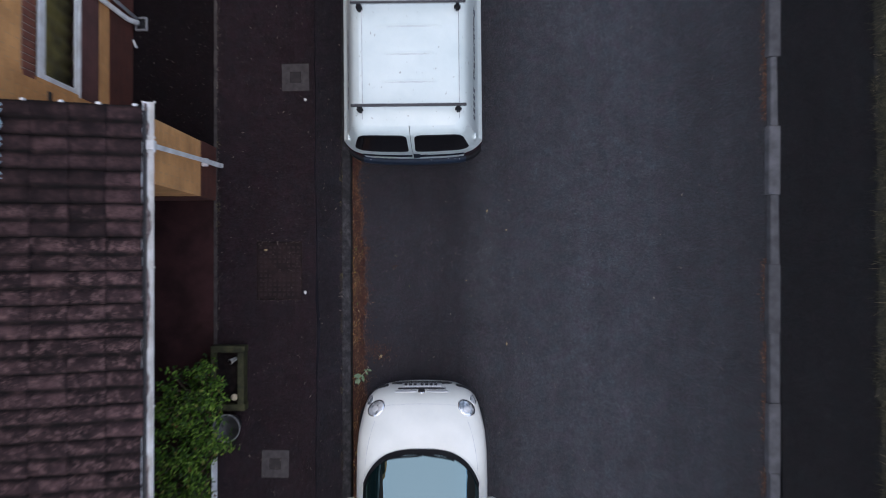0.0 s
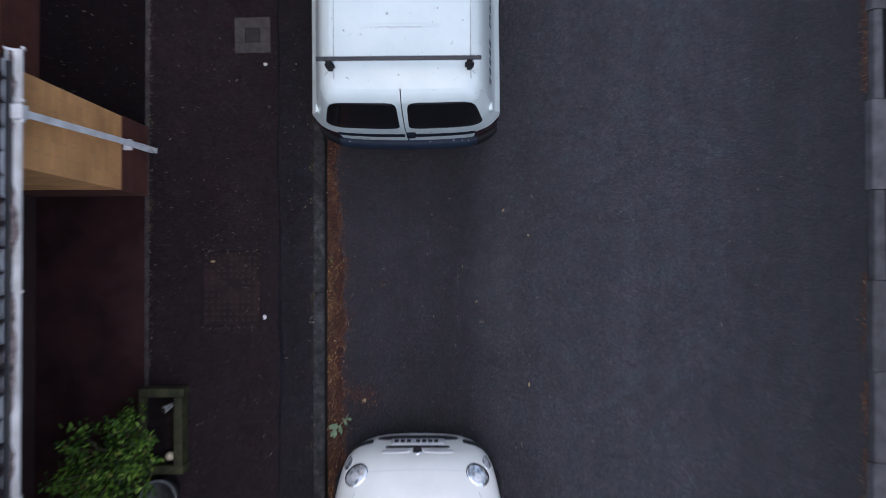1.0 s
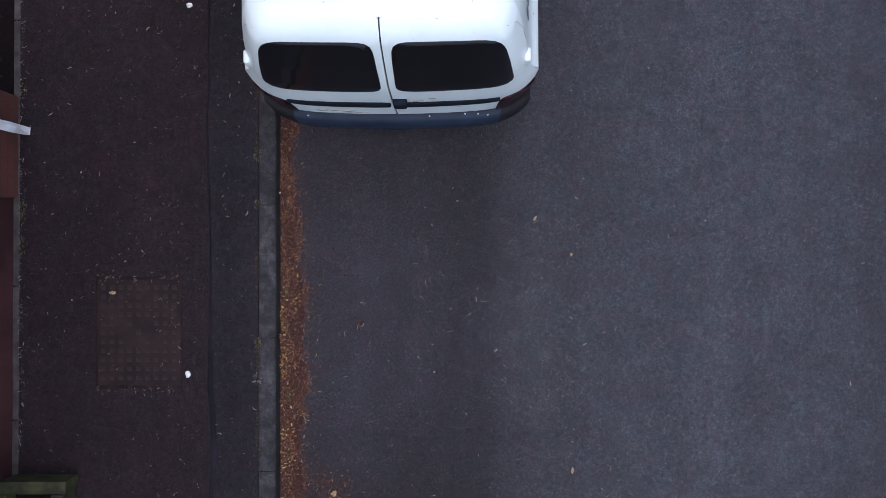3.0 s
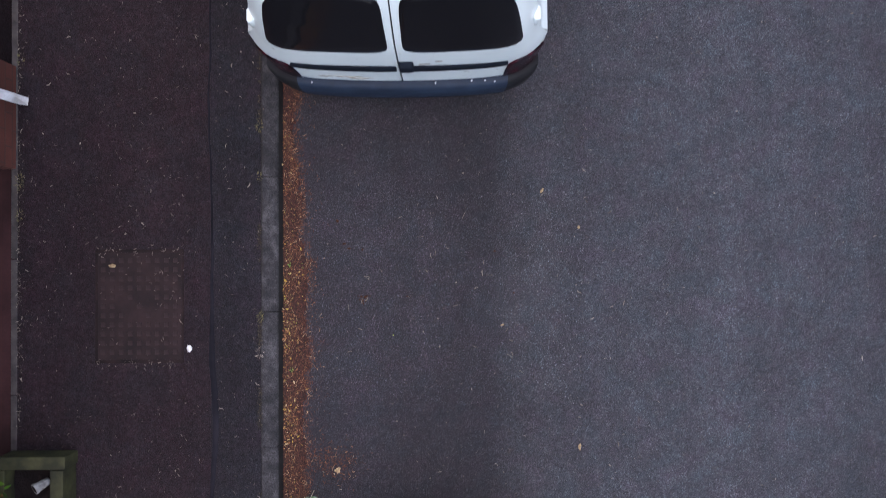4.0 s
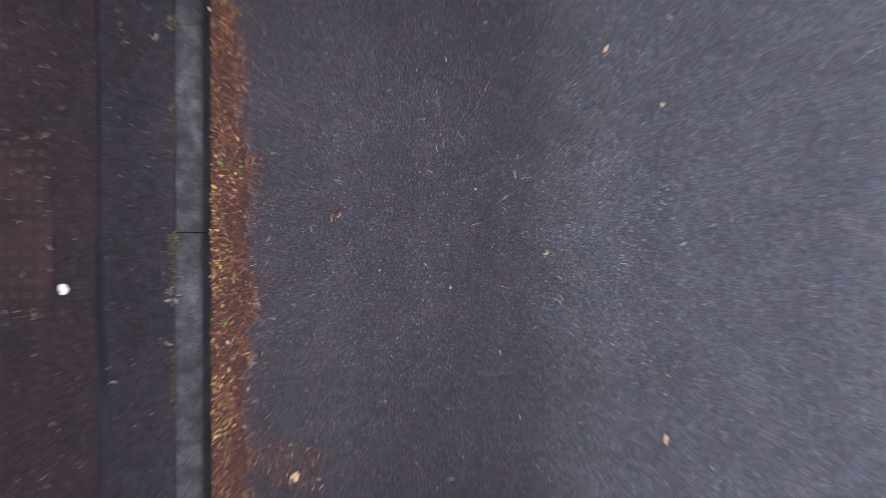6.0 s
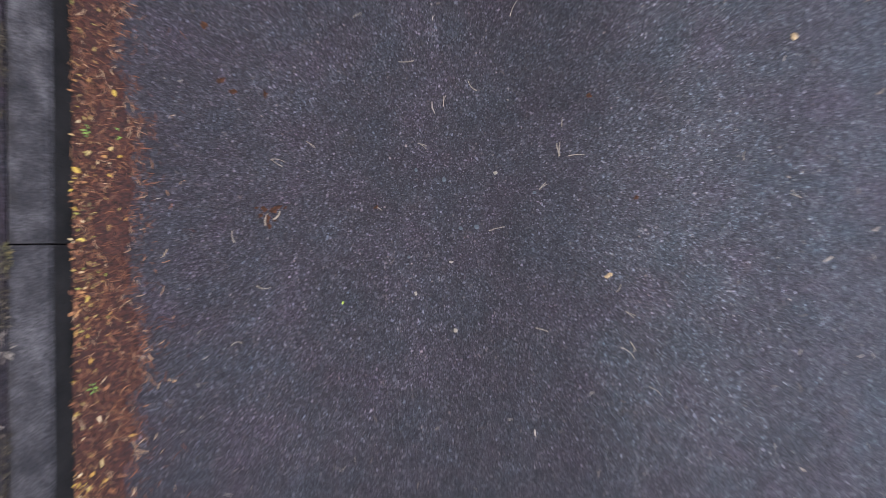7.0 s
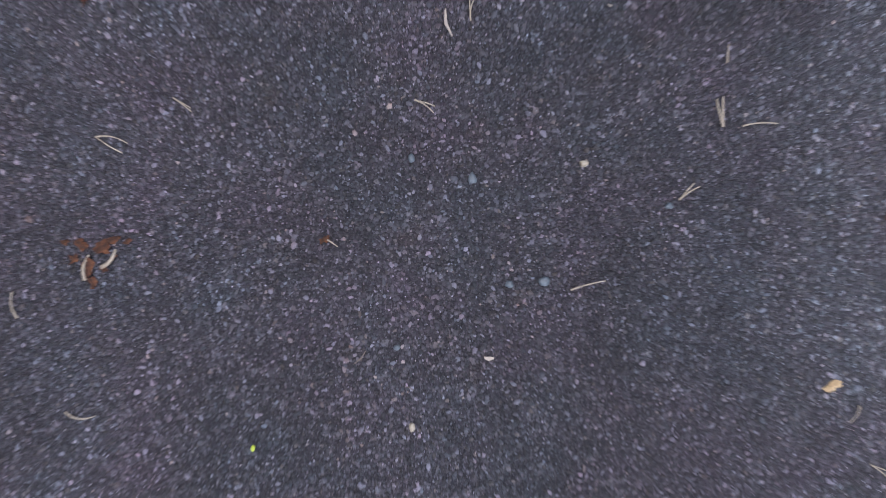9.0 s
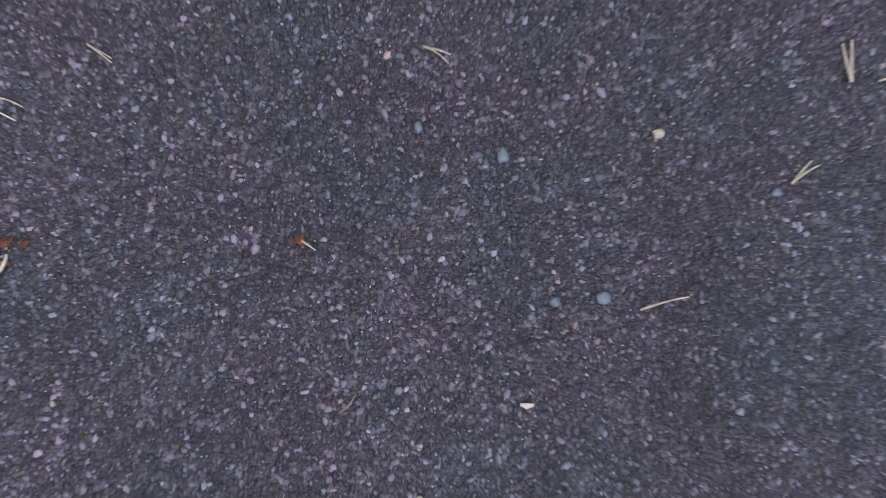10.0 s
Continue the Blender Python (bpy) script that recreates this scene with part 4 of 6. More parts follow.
CAR_LOW = line([(0.0, 0.20), (0.1, 0.18), (0.3, 0.17), (3.2, 0.17), (3.5, 0.26), (3.55, 0.34)])


def car_body(a, d):
    """a from -1 (one sill) over the bonnet to 1 (the other sill)."""
    w, h, low = CAR_W(d), CAR_H(d), CAR_LOW(d)
    t = (1 - abs(a)) * math.pi / 2 * 1.35 - math.pi / 2 * 0.35
    belt = low + (h - low) * 0.52
    c, s = math.cos(t), math.sin(t)
    x = w * abs(c) ** 0.62
    z = belt + (h - belt) * s ** 0.72 if s > 0 else belt + (belt - low) * 1.9 * s * 1.0
    return (math.copysign(x, a) if a else 0.0, -d, max(z, low))


def car_top(x, d):
    """The bonnet's surface above plan position x (a share of the width), d."""
    w, h, low = CAR_W(d), CAR_H(d), CAR_LOW(d)
    belt = low + (h - low) * 0.52
    c = min(0.9999, abs(x)) ** (1 / 0.62)
    return (x * w, -d, belt + (h - belt) * math.sqrt(max(0.0, 1 - c * c)) ** 0.72)


def car_nose(x, z):
    """The front face at height z, x in metres across: where the body first reaches that height."""
    lo, hi = 0.0, 0.6
    for _ in range(26):
        mid = (lo + hi) / 2
        w = CAR_W(mid)
        if abs(x) >= w * 0.999 or car_top(x / w, mid)[2] < z:
            lo = mid
        else:
            hi = mid
    return (x, -hi, z)


def cabin(a, v):
    """The glasshouse: a is the angle round it (0 at the front), v runs from the belt to the roof."""
    mid, hl, hw, z = (float(np.interp(v, [0, 0.5, 0.85, 1.0], t)) for t in ([1.98, 2.20, 2.38, 2.42], [1.28, 0.98, 0.76, 0.65], [0.79, 0.71, 0.625, 0.53], [0.86, 1.15, 1.38, 1.435]))
    c, s = math.cos(a), math.sin(a)
    q = (abs(c) ** 3.0 + abs(s) ** 3.0) ** (-1 / 3.0)
    return (hw * q * s, -(mid - hl * q * c), z)


def build_car():
    car = thing("car", "small white rounded hatchback parked at the kerb", "car")
    bm = bmesh.new()
    ds = sorted({0.0, 0.002, 0.004, 0.008, 0.012, 0.02, 0.03, 0.042, 0.053, 0.065, 0.08, 0.10, 0.13, 0.16, 0.20, 0.24, 0.30, 0.36, 0.45, 0.55, 0.68, 0.8, 1.0, 1.2, 1.6, 2.0, 2.4, 2.65, 2.9, 3.05, 3.2, 3.3, 3.4, 3.46, 3.5, 3.54, 3.55})
    sheet(bm, car_body, spread(-1, 1, 72), ds)
    bm.faces.new([bm.verts.new(car_body(a, 0.0)) for a in spread(-1, 1, 72)])
    bm.faces.new([bm.verts.new(car_body(a, 3.55)) for a in spread(-1, 1, 72)])
    bmesh.ops.remove_doubles(bm, verts=bm.verts, dist=0.0008)
    body = part("body", bm, CAR_WHITE, car, smooth=True)
    bm = bmesh.new()
    n = 72
    sheet(bm, cabin, spread(0, 2 * math.pi, n), [0, 0.1, 0.25, 0.4, 0.5, 0.6, 0.7, 0.78, 0.85, 0.92, 1.0])
    top = [cabin(a, 1.0) for a in spread(0, 2 * math.pi, n)]
    last = [bm.verts.new(p) for p in top]
    for k, (f, z) in enumerate(((0.85, 1.455), (0.6, 1.475), (0.3, 1.483), (0.02, 1.485))):
        row = [bm.verts.new((x * f, -2.42 + (y + 2.42) * f, z)) for x, y, _ in top]
        for j in range(n):
            bm.faces.new((last[j], last[j + 1], row[j + 1], row[j]))
        last = row
    bmesh.ops.remove_doubles(bm, verts=bm.verts, dist=0.001)
    part("cabin", bm, CAR_WHITE, car, smooth=True)
    bm = bmesh.new()
    pad(bm, lambda a, v: cabin(a, v), -0.95, 0.95, 0.015, 0.93, -0.008, 9.0, 10, 72, 0.003, shape=lambda x, y: (x * (1.0 - 0.10 * (y + 1) / 2), y))
    screen = part("windscreen", bm, SCREEN_GLASS, car, "dark windscreen mirroring the pale sky", True)
    bm = bmesh.new()
    sheet(bm, lambda u, v: tuple(Vector(cabin(-0.92 + 1.84 * u, 0.012 + 0.06 * v)) + Vector((0, 0.010, 0.012))), spread(0, 1, 40), [0, 1])
    part("scuttle", bm, MATT_BLACK, car, "black scuttle panel and wiper tray", True)
    for x0, x1 in ((-0.10, 0.50), (-0.58, 0.02)):
        bm = bmesh.new()
        pts = [tuple(Vector(cabin(x0 + (x1 - x0) * k / 12, 0.055 + 0.035 * math.sin(k / 12 * 2.4))) + Vector((0, 0.018, 0.022))) for k in range(13)]
        tube(bm, pts, 0.008, 6)
        part("wiper", bm, MATT_BLACK, car, "black wiper blade", True)
    for side in (-1, 1):
        bm = bmesh.new()
        a0, a1 = (1.04, 1.80) if side > 0 else (-1.80, -1.04)
        pad(bm, cabin, a0, a1, 0.10, 0.80, -0.006, 6.0, 6, 44)
        part("side_window", bm, DARK_GLASS, car, "", True)
        # headlamp: chrome ring and clear lens
        cx, cd = side * 0.553, 0.262
        e = CAR_W(cd)

        def spot(u, v, cx=cx, cd=cd, t=side * 0.92):
            u, v = u * math.cos(t) - v * math.sin(t), u * math.sin(t) + v * math.cos(t)
            dd = max(0.02, cd - v)
            return car_top((cx + u) / CAR_W(dd), dd)
        bm = bmesh.new()
        pad(bm, spot, -0.075, 0.075, -0.118, 0.118, 0.008, 2.0, 6, 40, 0.006)
        lamp = part("headlamp", bm, CHROME, car, "round headlamp with a clear lens", True)
        bm = bmesh.new()
        pad(bm, spot, -0.064, 0.064, -0.106, 0.106, 0.014, 2.0, 7, 40, 0.002)
        part("lens", bm, LAMP_CLEAR, lamp, "clear faceted lens", True)
        bm = bmesh.new()
        pad(bm, lambda u, v: tuple(Vector(spot(u, v)) + Vector((0, 0, 0.012))), -0.035, 0.025, -0.05, 0.03, 0.008, 2.0, 4, 24, 0.002)
        part("bulb_reflector", bm, SILVER, lamp, "", True)
        # second lamp ahead of it, low on the wing
        def low(u, v, s=side):
            dd = 0.185 - v
            return car_top(min(0.985, max(-0.985, (s * 0.640 + u) / CAR_W(dd))), dd)
        bm = bmesh.new()
        pad(bm, low, -0.045, 0.045, -0.06, 0.06, 0.006, 2.0, 5, 30, 0.004, lambda x, y, t=side * 0.75: (x * 0.55 * math.cos(t) - y * math.sin(t), x * 0.55 * math.sin(t) + y * math.cos(t)))
        part("indicator_lamp", bm, LAMP_CLEAR, car, "small clear lamp in the wing", True)
        bm = bmesh.new()
        pad(bm, car_nose, *((0.425, 0.67) if side > 0 else (-0.67, -0.425)), 0.335, 0.435, -0.006, 3.0, 5, 36, 0.003)
        part("bumper_slot", bm, BLACK_TRIM, car, "black slot in the bumper", True)
        bm = bmesh.new()
        pad(bm, car_nose, *((0.06, 0.335) if side > 0 else (-0.335, -0.06)), 0.548, 0.586, -0.007, 2.2, 4, 36, 0.003)
        part("chrome_whisker", bm, SILVER, car, "thin chrome bar beside the badge", True)
        for d in (0.62, 2.92):
            wheel(car, side * 0.70, -d, 0.285, 0.175)
        bm = bmesh.new()
        bmesh.ops.create_uvsphere(bm, u_segments=20, v_segments=12, radius=1.0, matrix=Matrix.Translation((side * 0.83, -1.31, 0.98)) @ Matrix.Diagonal((0.085, 0.06, 0.065, 1)))
        part("wing_mirror", bm, CAR_WHITE, car, "", True)
    for side in (-1, 1):
        bm = bmesh.new()
        run = [(0.565, 0.40), (0.60, 0.50), (0.632, 0.62), (0.658, 0.75), (0.676, 0.90), (0.684, 1.05)]
        tube(bm, [Vector(car_top(side * x / CAR_W(d), d)) - Vector((0, 0, 0.0015)) for x, d in run], 0.0032, 6)
        part("bonnet_seam", bm, SHUT_LINE, car, "thin shut line along the bonnet edge", True)
    bm = bmesh.new()
    tube(bm, [Vector(car_top(x / CAR_W(0.205 + 0.11 * x * x), 0.205 + 0.11 * x * x)) - Vector((0, 0, 0.0015)) for x in spread(-0.46, 0.46, 24)], 0.0028, 6)
    part("bonnet_lip", bm, SHUT_LINE, car, "thin shut line between bonnet and bumper", True)
    bm = bmesh.new()
    pad(bm, car_nose, -0.385, 0.385, 0.275, 0.385, -0.005, 3.0, 8, 72, 0.004)
    part("lower_grille", bm, BLACK_TRIM, car, "wide black lower grille", True)
    bm = bmesh.new()
    pad(bm, car_nose, -0.30, 0.30, 0.486, 0.526, -0.005, 6.0, 4, 48, 0.004)
    part("upper_slot", bm, BLACK_TRIM, car, "narrow black slot under the bonnet", True)
    bm = bmesh.new()
    pad(bm, car_nose, -0.255, 0.255, 0.375, 0.475, -0.014, 10.0, 4, 60, 0.002)
    plate = part("number_plate", bm, PLATE_WHITE, car, "white front number plate with dark bars", True)
    for k in range(7):
        x0 = -0.222 + k * 0.058 + (0.030 if k > 2 else 0)
        bm = bmesh.new()
        pad(bm, car_nose, x0, x0 + 0.038, 0.398, 0.452, -0.017, 8.0, 3, 20, 0.001)
        part("plate_bar", bm, BLACK_TRIM, plate)
    bm = bmesh.new()
    pad(bm, car_nose, -0.044, 0.044, 0.528, 0.602, -0.010, 2.0, 5, 32, 0.004)
    badge = part("badge", bm, CHROME, car, "round dark badge with chrome rim", True)
    bm = bmesh.new()
    pad(bm, car_nose, -0.036, 0.036, 0.536, 0.594, -0.014, 2.0, 5, 32, 0.001)
    part("badge_face", bm, BLACK_TRIM, badge, "dark badge face", True)
    return car


car = build_car()
car.matrix_basis = pose(-0.392, -1.753, 0, 0, 0, 0.0)


# ---- things on the pavement ----
GREEN_WOOD = weathered("green_painted_wood", (0.047, 0.047, 0.019), (0.016, 0.0165, 0.008), 9, 110, 0.75, bump=0.6, spec=0.25)
SOIL = weathered("soil", (0.013, 0.009, 0.0085), (0.006, 0.0045, 0.0045), 14, 70, 0.95, spec=0.1, bump=1.0, distance=0.01)
PX0, PX1, PY0, PY1, PZ = -3.13, -2.700, -2.13, -1.293, 0.27
planter = thing("planter", "green-painted wooden trough planter with bare soil", "planter")
for name, a in (("end_board", (PX0, PX1 + 0.012, PY1 - 0.085, PY1)), ("end_board", (PX0, PX1 + 0.012, PY0, PY0 + 0.085)), ("side_board", (PX1 - 0.085, PX1, PY0 + 0.087, PY1 - 0.087)), ("side_board", (PX0, PX0 + 0.05, PY0 + 0.087, PY1 - 0.087))):
    bm = bmesh.new()
    box(bm, *a, PAVE_Z, PZ + (0.004 if "side" in name else 0.0), 0.006, 2)
    part(name, bm, GREEN_WOOD, planter)
bm = bmesh.new()
sheet(bm, lambda x, y: (x, y, 0.175 + 0.03 * noise.noise((x * 12, y * 12, 0.5))), spread(PX0 + 0.05, PX1 - 0.1, 14), spread(PY0 + 0.095, PY1 - 0.095, 24))
part("soil", bm, SOIL, planter, "dark bare soil", True)

CERAMIC = weathered("white_ceramic", (0.33, 0.33, 0.31), (0.09, 0.087, 0.082), 24, 90, 0.5)
bm = bmesh.new()
prev = None
for r, z in ((0.004, 0.018), (0.023, 0.015), (0.027, 0.05), (0.030, 0.085), (0.036, 0.10), (0.036, 0.112), (0.029, 0.112), (0.024, 0.06), (0.003, 0.03)):
    row = [bm.verts.new((r * math.cos(2 * math.pi * k / 24), r * math.sin(2 * math.pi * k / 24), z)) for k in range(24)]
    if prev:
        for k in range(24):
            bm.faces.new((prev[k], prev[(k + 1) % 24], row[(k + 1) % 24], row[k]))
    prev = row
bm.faces.ensure_lookup_table()
# inner faces borrow the dark soil material as painted shade in the bore
for f in bm.faces[24 * 6:]:
    f.material_index = 1
cup = tagged(new("broken_pipe_end", mesh_of("broken_pipe_end", bm, (CERAMIC, SOIL), True)), "broken white pipe end lying on the soil", "pipe")
cup.matrix_basis = pose(-2.80, -1.45, 0.225, 44, 0, -58)
SHELL = weathered("shell", (0.50, 0.43, 0.30), (0.30, 0.25, 0.17), 30, 90, 0.6)
bm = bmesh.new()
bmesh.ops.create_uvsphere(bm, u_segments=32, v_segments=16, radius=0.045)
for v in bm.verts:
    a = math.atan2(v.co.y, v.co.x)
    v.co *= 1 + 0.05 * math.cos(10 * a)
    v.co.z *= 0.8
ball = tagged(new("ribbed_ball", mesh_of("ribbed_ball", bm, SHELL, True)), "cream ribbed ball resting on the planter soil", "ornament")
ball.matrix_basis = pose(-2.835, -1.96, 0.230, 12, 8, 0)

BLACK_POT = weathered("black_pot_plastic", (0.035, 0.035, 0.036), (0.02, 0.02, 0.02), 8, 90, 0.5)
POT_RIM = weathered("pot_rim", (0.16, 0.16, 0.155), (0.08, 0.08, 0.08), 12, 90, 0.5)
pot = thing("plant_pot", "round black plastic plant pot with a pale rim", "plant pot")


def turned_body(prof, n=40):
    bm = bmesh.new()
    prev = None
    for r, z in prof:
        row = [bm.verts.new((r * math.cos(2 * math.pi * k / n), r * math.sin(2 * math.pi * k / n), z)) for k in range(n)]
        if prev:
            for k in range(n):
                bm.faces.new((prev[k], prev[(k + 1) % n], row[(k + 1) % n], row[k]))
        prev = row
    return bm


part("body", turned_body([(0.01, 0), (0.12, 0), (0.165, 0.25), (0.155, 0.25), (0.12, 0.16), (0.005, 0.16)]), BLACK_POT, pot, smooth=True)
part("rim", turned_body([(0.163, 0.25), (0.178, 0.243), (0.182, 0.256), (0.172, 0.262), (0.160, 0.256), (0.163, 0.25)]), POT_RIM, pot, "pale worn rim", True)
pot.location = (-2.90, -2.33, PAVE_Z)
bm = bmesh.new()
box(bm, -0.012, 0.012, -0.45, 0.45, 0, 0.15, 0.004)
board = tagged(new("white_board", mesh_of("white_board", bm, WHITE_PVC)), "low white plastic edging board beneath the bush", "board")
board.matrix_basis = pose(-3.11, -3.22, PAVE_Z, 0, -3, 0)

# ---- the bush ----
LEAF_GREEN = Nodes("bush_leaf", 0.55, 0.0, 0.2)
LEAF_GREEN.b.inputs["Subsurface Weight"].default_value = 0.0
LEAF_GREEN = LEAF_GREEN.done(LEAF_GREEN.ramp(LEAF_GREEN.island(), (0.0, (0.010, 0.012, 0.004)), (0.22, (0.014, 0.034, 0.004)), (0.55, (0.035, 0.086, 0.007)), (0.82, (0.088, 0.165, 0.014)), (0.96, (0.19, 0.29, 0.05)), (1.0, (0.12, 0.05, 0.02))))
TWIG_MAT = weathered("bush_wood", (0.10, 0.06, 0.035), (0.045, 0.03, 0.02), 20, 120, 0.9)


def leaf_quads(rng, centre, axis, up, length, width, fold, verts, faces, segs=3):
    """A pointed leaf folded along its midrib."""
    axis = axis.normalized()
    side = axis.cross(up)
    side = side.normalized() if side.length > 1e-4 else Vector((1, 0, 0))
    n = side.cross(axis)
    base = len(verts)
    for k in range(segs + 1):
        f = k / segs
        w = width * math.sin(math.pi * min(0.97, max(0.06, f ** 0.8))) * 0.5
        p = centre + axis * (length * f) - n * (length * 0.18 * f * f)
        verts += [tuple(p - side * w + n * fold * w), tuple(p), tuple(p + side * w + n * fold * w)]
    for k in range(segs):
        for j in (0, 1):
            a = base + 3 * k + j
            faces.append((a, a + 1, a + 4, a + 3))


def build_bush():
    bush = thing("bush", "bright green leafy bush growing beside the planter", "bush", at=(-3.18, -2.3, PAVE_Z))
    rng = random.Random(21)
    inv = Matrix.Translation(-Vector(bush.location))
    verts, faces = [], []
    for k in range(250):
        a = rng.uniform(0, 2 * math.pi)
        ty = -2.45 + rng.uniform(-1.1, 0.98)
        reach = 0.43 * math.sqrt(max(0.05, 1 - ((ty + 2.45) / 1.2) ** 2))
        side = -3.22 + rng.uniform(-1, 1) * reach
        tip = Vector((side if ty > -2.62 else min(side, -3.10 + rng.uniform(-0.14, 0.0)), ty, rng.uniform(0.62, 1.12) - 0.25 * abs(ty + 2.4) ** 2 * 0.5))
        if noise.noise((tip.x * 4.6, tip.y * 3.6, 1.9)) < -0.10:
            tip.z *= 0.34
            if k % 2:
                continue
        root = Vector((-3.2 + rng.uniform(-0.05, 0.05), max(-2.95, min(-1.95, ty + rng.uniform(-0.2, 0.2))), 0.1))
        mid = root.lerp(tip, 0.55) + Vector((rng.uniform(-0.08, 0.08), rng.uniform(-0.08, 0.08), 0.1))
        if k % 2 == 0:
            bm = bmesh.new()
            tube(bm, [root, mid, tip], [0.010, 0.006, 0.002], 5)
            bm.transform(inv)
            part("stem", bm, TWIG_MAT, bush, "thin brown stem")
        for j in range(34):
            f = rng.uniform(0.35, 1.0)
            p = mid.lerp(tip, f) if f > 0.5 else root.lerp(mid, f + 0.4)
            p = p + Vector((rng.gauss(0, 0.04), rng.gauss(0, 0.04), rng.gauss(0, 0.035)))
            ax = Vector((rng.uniform(-1, 1), rng.uniform(-1, 1), rng.uniform(-0.25, 0.6)))
            leaf_quads(rng, p, ax, Vector((rng.uniform(-0.4, 0.4), rng.uniform(-0.4, 0.4), 1)), rng.uniform(0.028, 0.068), rng.uniform(0.014, 0.030), rng.uniform(0.1, 0.5), verts, faces)
    ob = cloud("crown", [tuple(Vector(v) - Vector(bush.location)) for v in verts], faces, LEAF_GREEN)
    ob.parent = bush
    tagged(ob, "small glossy bright green leaves")


build_bush()

# ---- covers in the pavement ----
COVER_STONE = weathered("cover_concrete", (0.055, 0.048, 0.047), (0.03, 0.026, 0.026), 12, 110, 0.9, bump=0.7)
COVER_IRON = weathered("cover_iron", (0.024, 0.018, 0.018), (0.012, 0.010, 0.010), 10, 110, 0.7, 0.3)
RUST_IRON = weathered("rusty_cover", (0.0235, 0.0130, 0.0132), (0.0100, 0.0064, 0.0067), 5, 150, 0.85, 0.0, bump=0.8, spec=0.2)
DARK_IRON = weathered("cover_frame_iron", (0.0220, 0.0125, 0.0125), (0.0075, 0.0052, 0.0054), 6, 120, 0.85, spec=0.15)


def stop_tap(x, y, turn):
    t = thing("stop_tap_cover", "small iron cover in a pale square concrete surround", "access cover", "stop tap covers")
    bm = bmesh.new()
    for a in ((-0.18, 0.18, 0.075, 0.18), (-0.18, 0.18, -0.18, -0.075), (-0.18, -0.075, -0.074, 0.074), (0.075, 0.18, -0.074, 0.074)):
        box(bm, *a, -0.02, 0.006, 0.003)
    part("surround", bm, COVER_STONE, t)
    bm = bmesh.new()
    box(bm, -0.072, 0.072, -0.072, 0.072, -0.02, 0.003, 0.002)
    part("lid", bm, COVER_IRON, t, "dark iron lid")
    t.matrix_basis = pose(x, y, PAVE_Z, 0, 0, turn)


stop_tap(-2.06, 2.235, 1)
stop_tap(-2.335, -2.86, -1)

cover = thing("manhole_cover", "rusty chequered steel manhole cover flush in the pavement", "access cover", at=(-2.275, -0.325, PAVE_Z))
bm = bmesh.new()
for a in ((-0.30, 0.30, 0.362, 0.385), (-0.30, 0.30, -0.385, -0.362), (-0.30, -0.282, -0.361, 0.361), (0.282, 0.30, -0.361, 0.361)):
    box(bm, *a, -0.02, 0.004, 0.002)
part("frame", bm, DARK_IRON, cover)
bm = bmesh.new()
box(bm, -0.2808, 0.2808, -0.3608, 0.3608, -0.02, 0.002)
part("plate", bm, RUST_IRON, cover, "worn steel plate")
bm = bmesh.new()
box(bm, -0.016, 0.016, -0.016, 0.016, 0, 0.0055, 0.0025)
stud = mesh_of("stud", bm, weathered("worn_stud_iron", (0.034, 0.0190, 0.0185), (0.0135, 0.0085, 0.0088), 4, 150, 0.8, spec=0.2))
for i in range(9):
    for j in range(11):
        if (i in (2, 3, 4, 5, 6) and j in (4, 5, 6) and (i + j) % 3) or (i in (3, 5) and j == 9):
            continue
        o = new("stud", stud)
        o.parent = cover
        o.location = (-0.244 + i * 0.061, -0.31 + j * 0.062, 0.002)

# ---- litter ----
LITTER = Nodes("leaf_litter", 0.8)
LITTER = LITTER.done(LITTER.ramp(LITTER.island(), (0.0, (0.012, 0.005, 0.004)), (0.42, (0.050, 0.0145, 0.0065)), (0.70, (0.100, 0.030, 0.011)), (0.87, (0.16, 0.058, 0.020)), (0.95, (0.28, 0.14, 0.060)), (1.0, (0.44, 0.32, 0.19))))
MULCH = Nodes("needle_mulch", 0.95)
MULCH = MULCH.done(MULCH.ramp(MULCH.noise(110, 4, 0.7), (0.38, (0.008, 0.0032, 0.0030)), (0.52, (0.032, 0.0090, 0.0055)), (0.66, (0.066, 0.020, 0.010))), MULCH.noise(160, 4), 1.0, 0.006)
NEEDLE = Nodes("dry_needle", 0.8)
NEEDLE = NEEDLE.done(NEEDLE.ramp(NEEDLE.island(), (0.0, (0.04, 0.03, 0.024)), (0.5, (0.105, 0.085, 0.068)), (1.0, (0.26, 0.225, 0.18))))


def drift(y):
    """Outer edge of the drift of needles beside the kerb."""
    base = -1.160 - 0.055 / (1 + math.exp(-(y - 0.35) * 5)) + 0.024 * noise.noise((y * 1.9, 5.5, 0)) + 0.028 * noise.noise((y * 7, 1.5, 0)) + 0.030 * noise.noise((y * 25, 8.5, 0)) + 0.016 * noise.noise((y * 61, 3.5, 0))
    return base - 0.03 * math.exp(-((y - 0.85) / 0.3) ** 2) - 0.05 * math.exp(-((y - 0.14) / 0.14) ** 2)


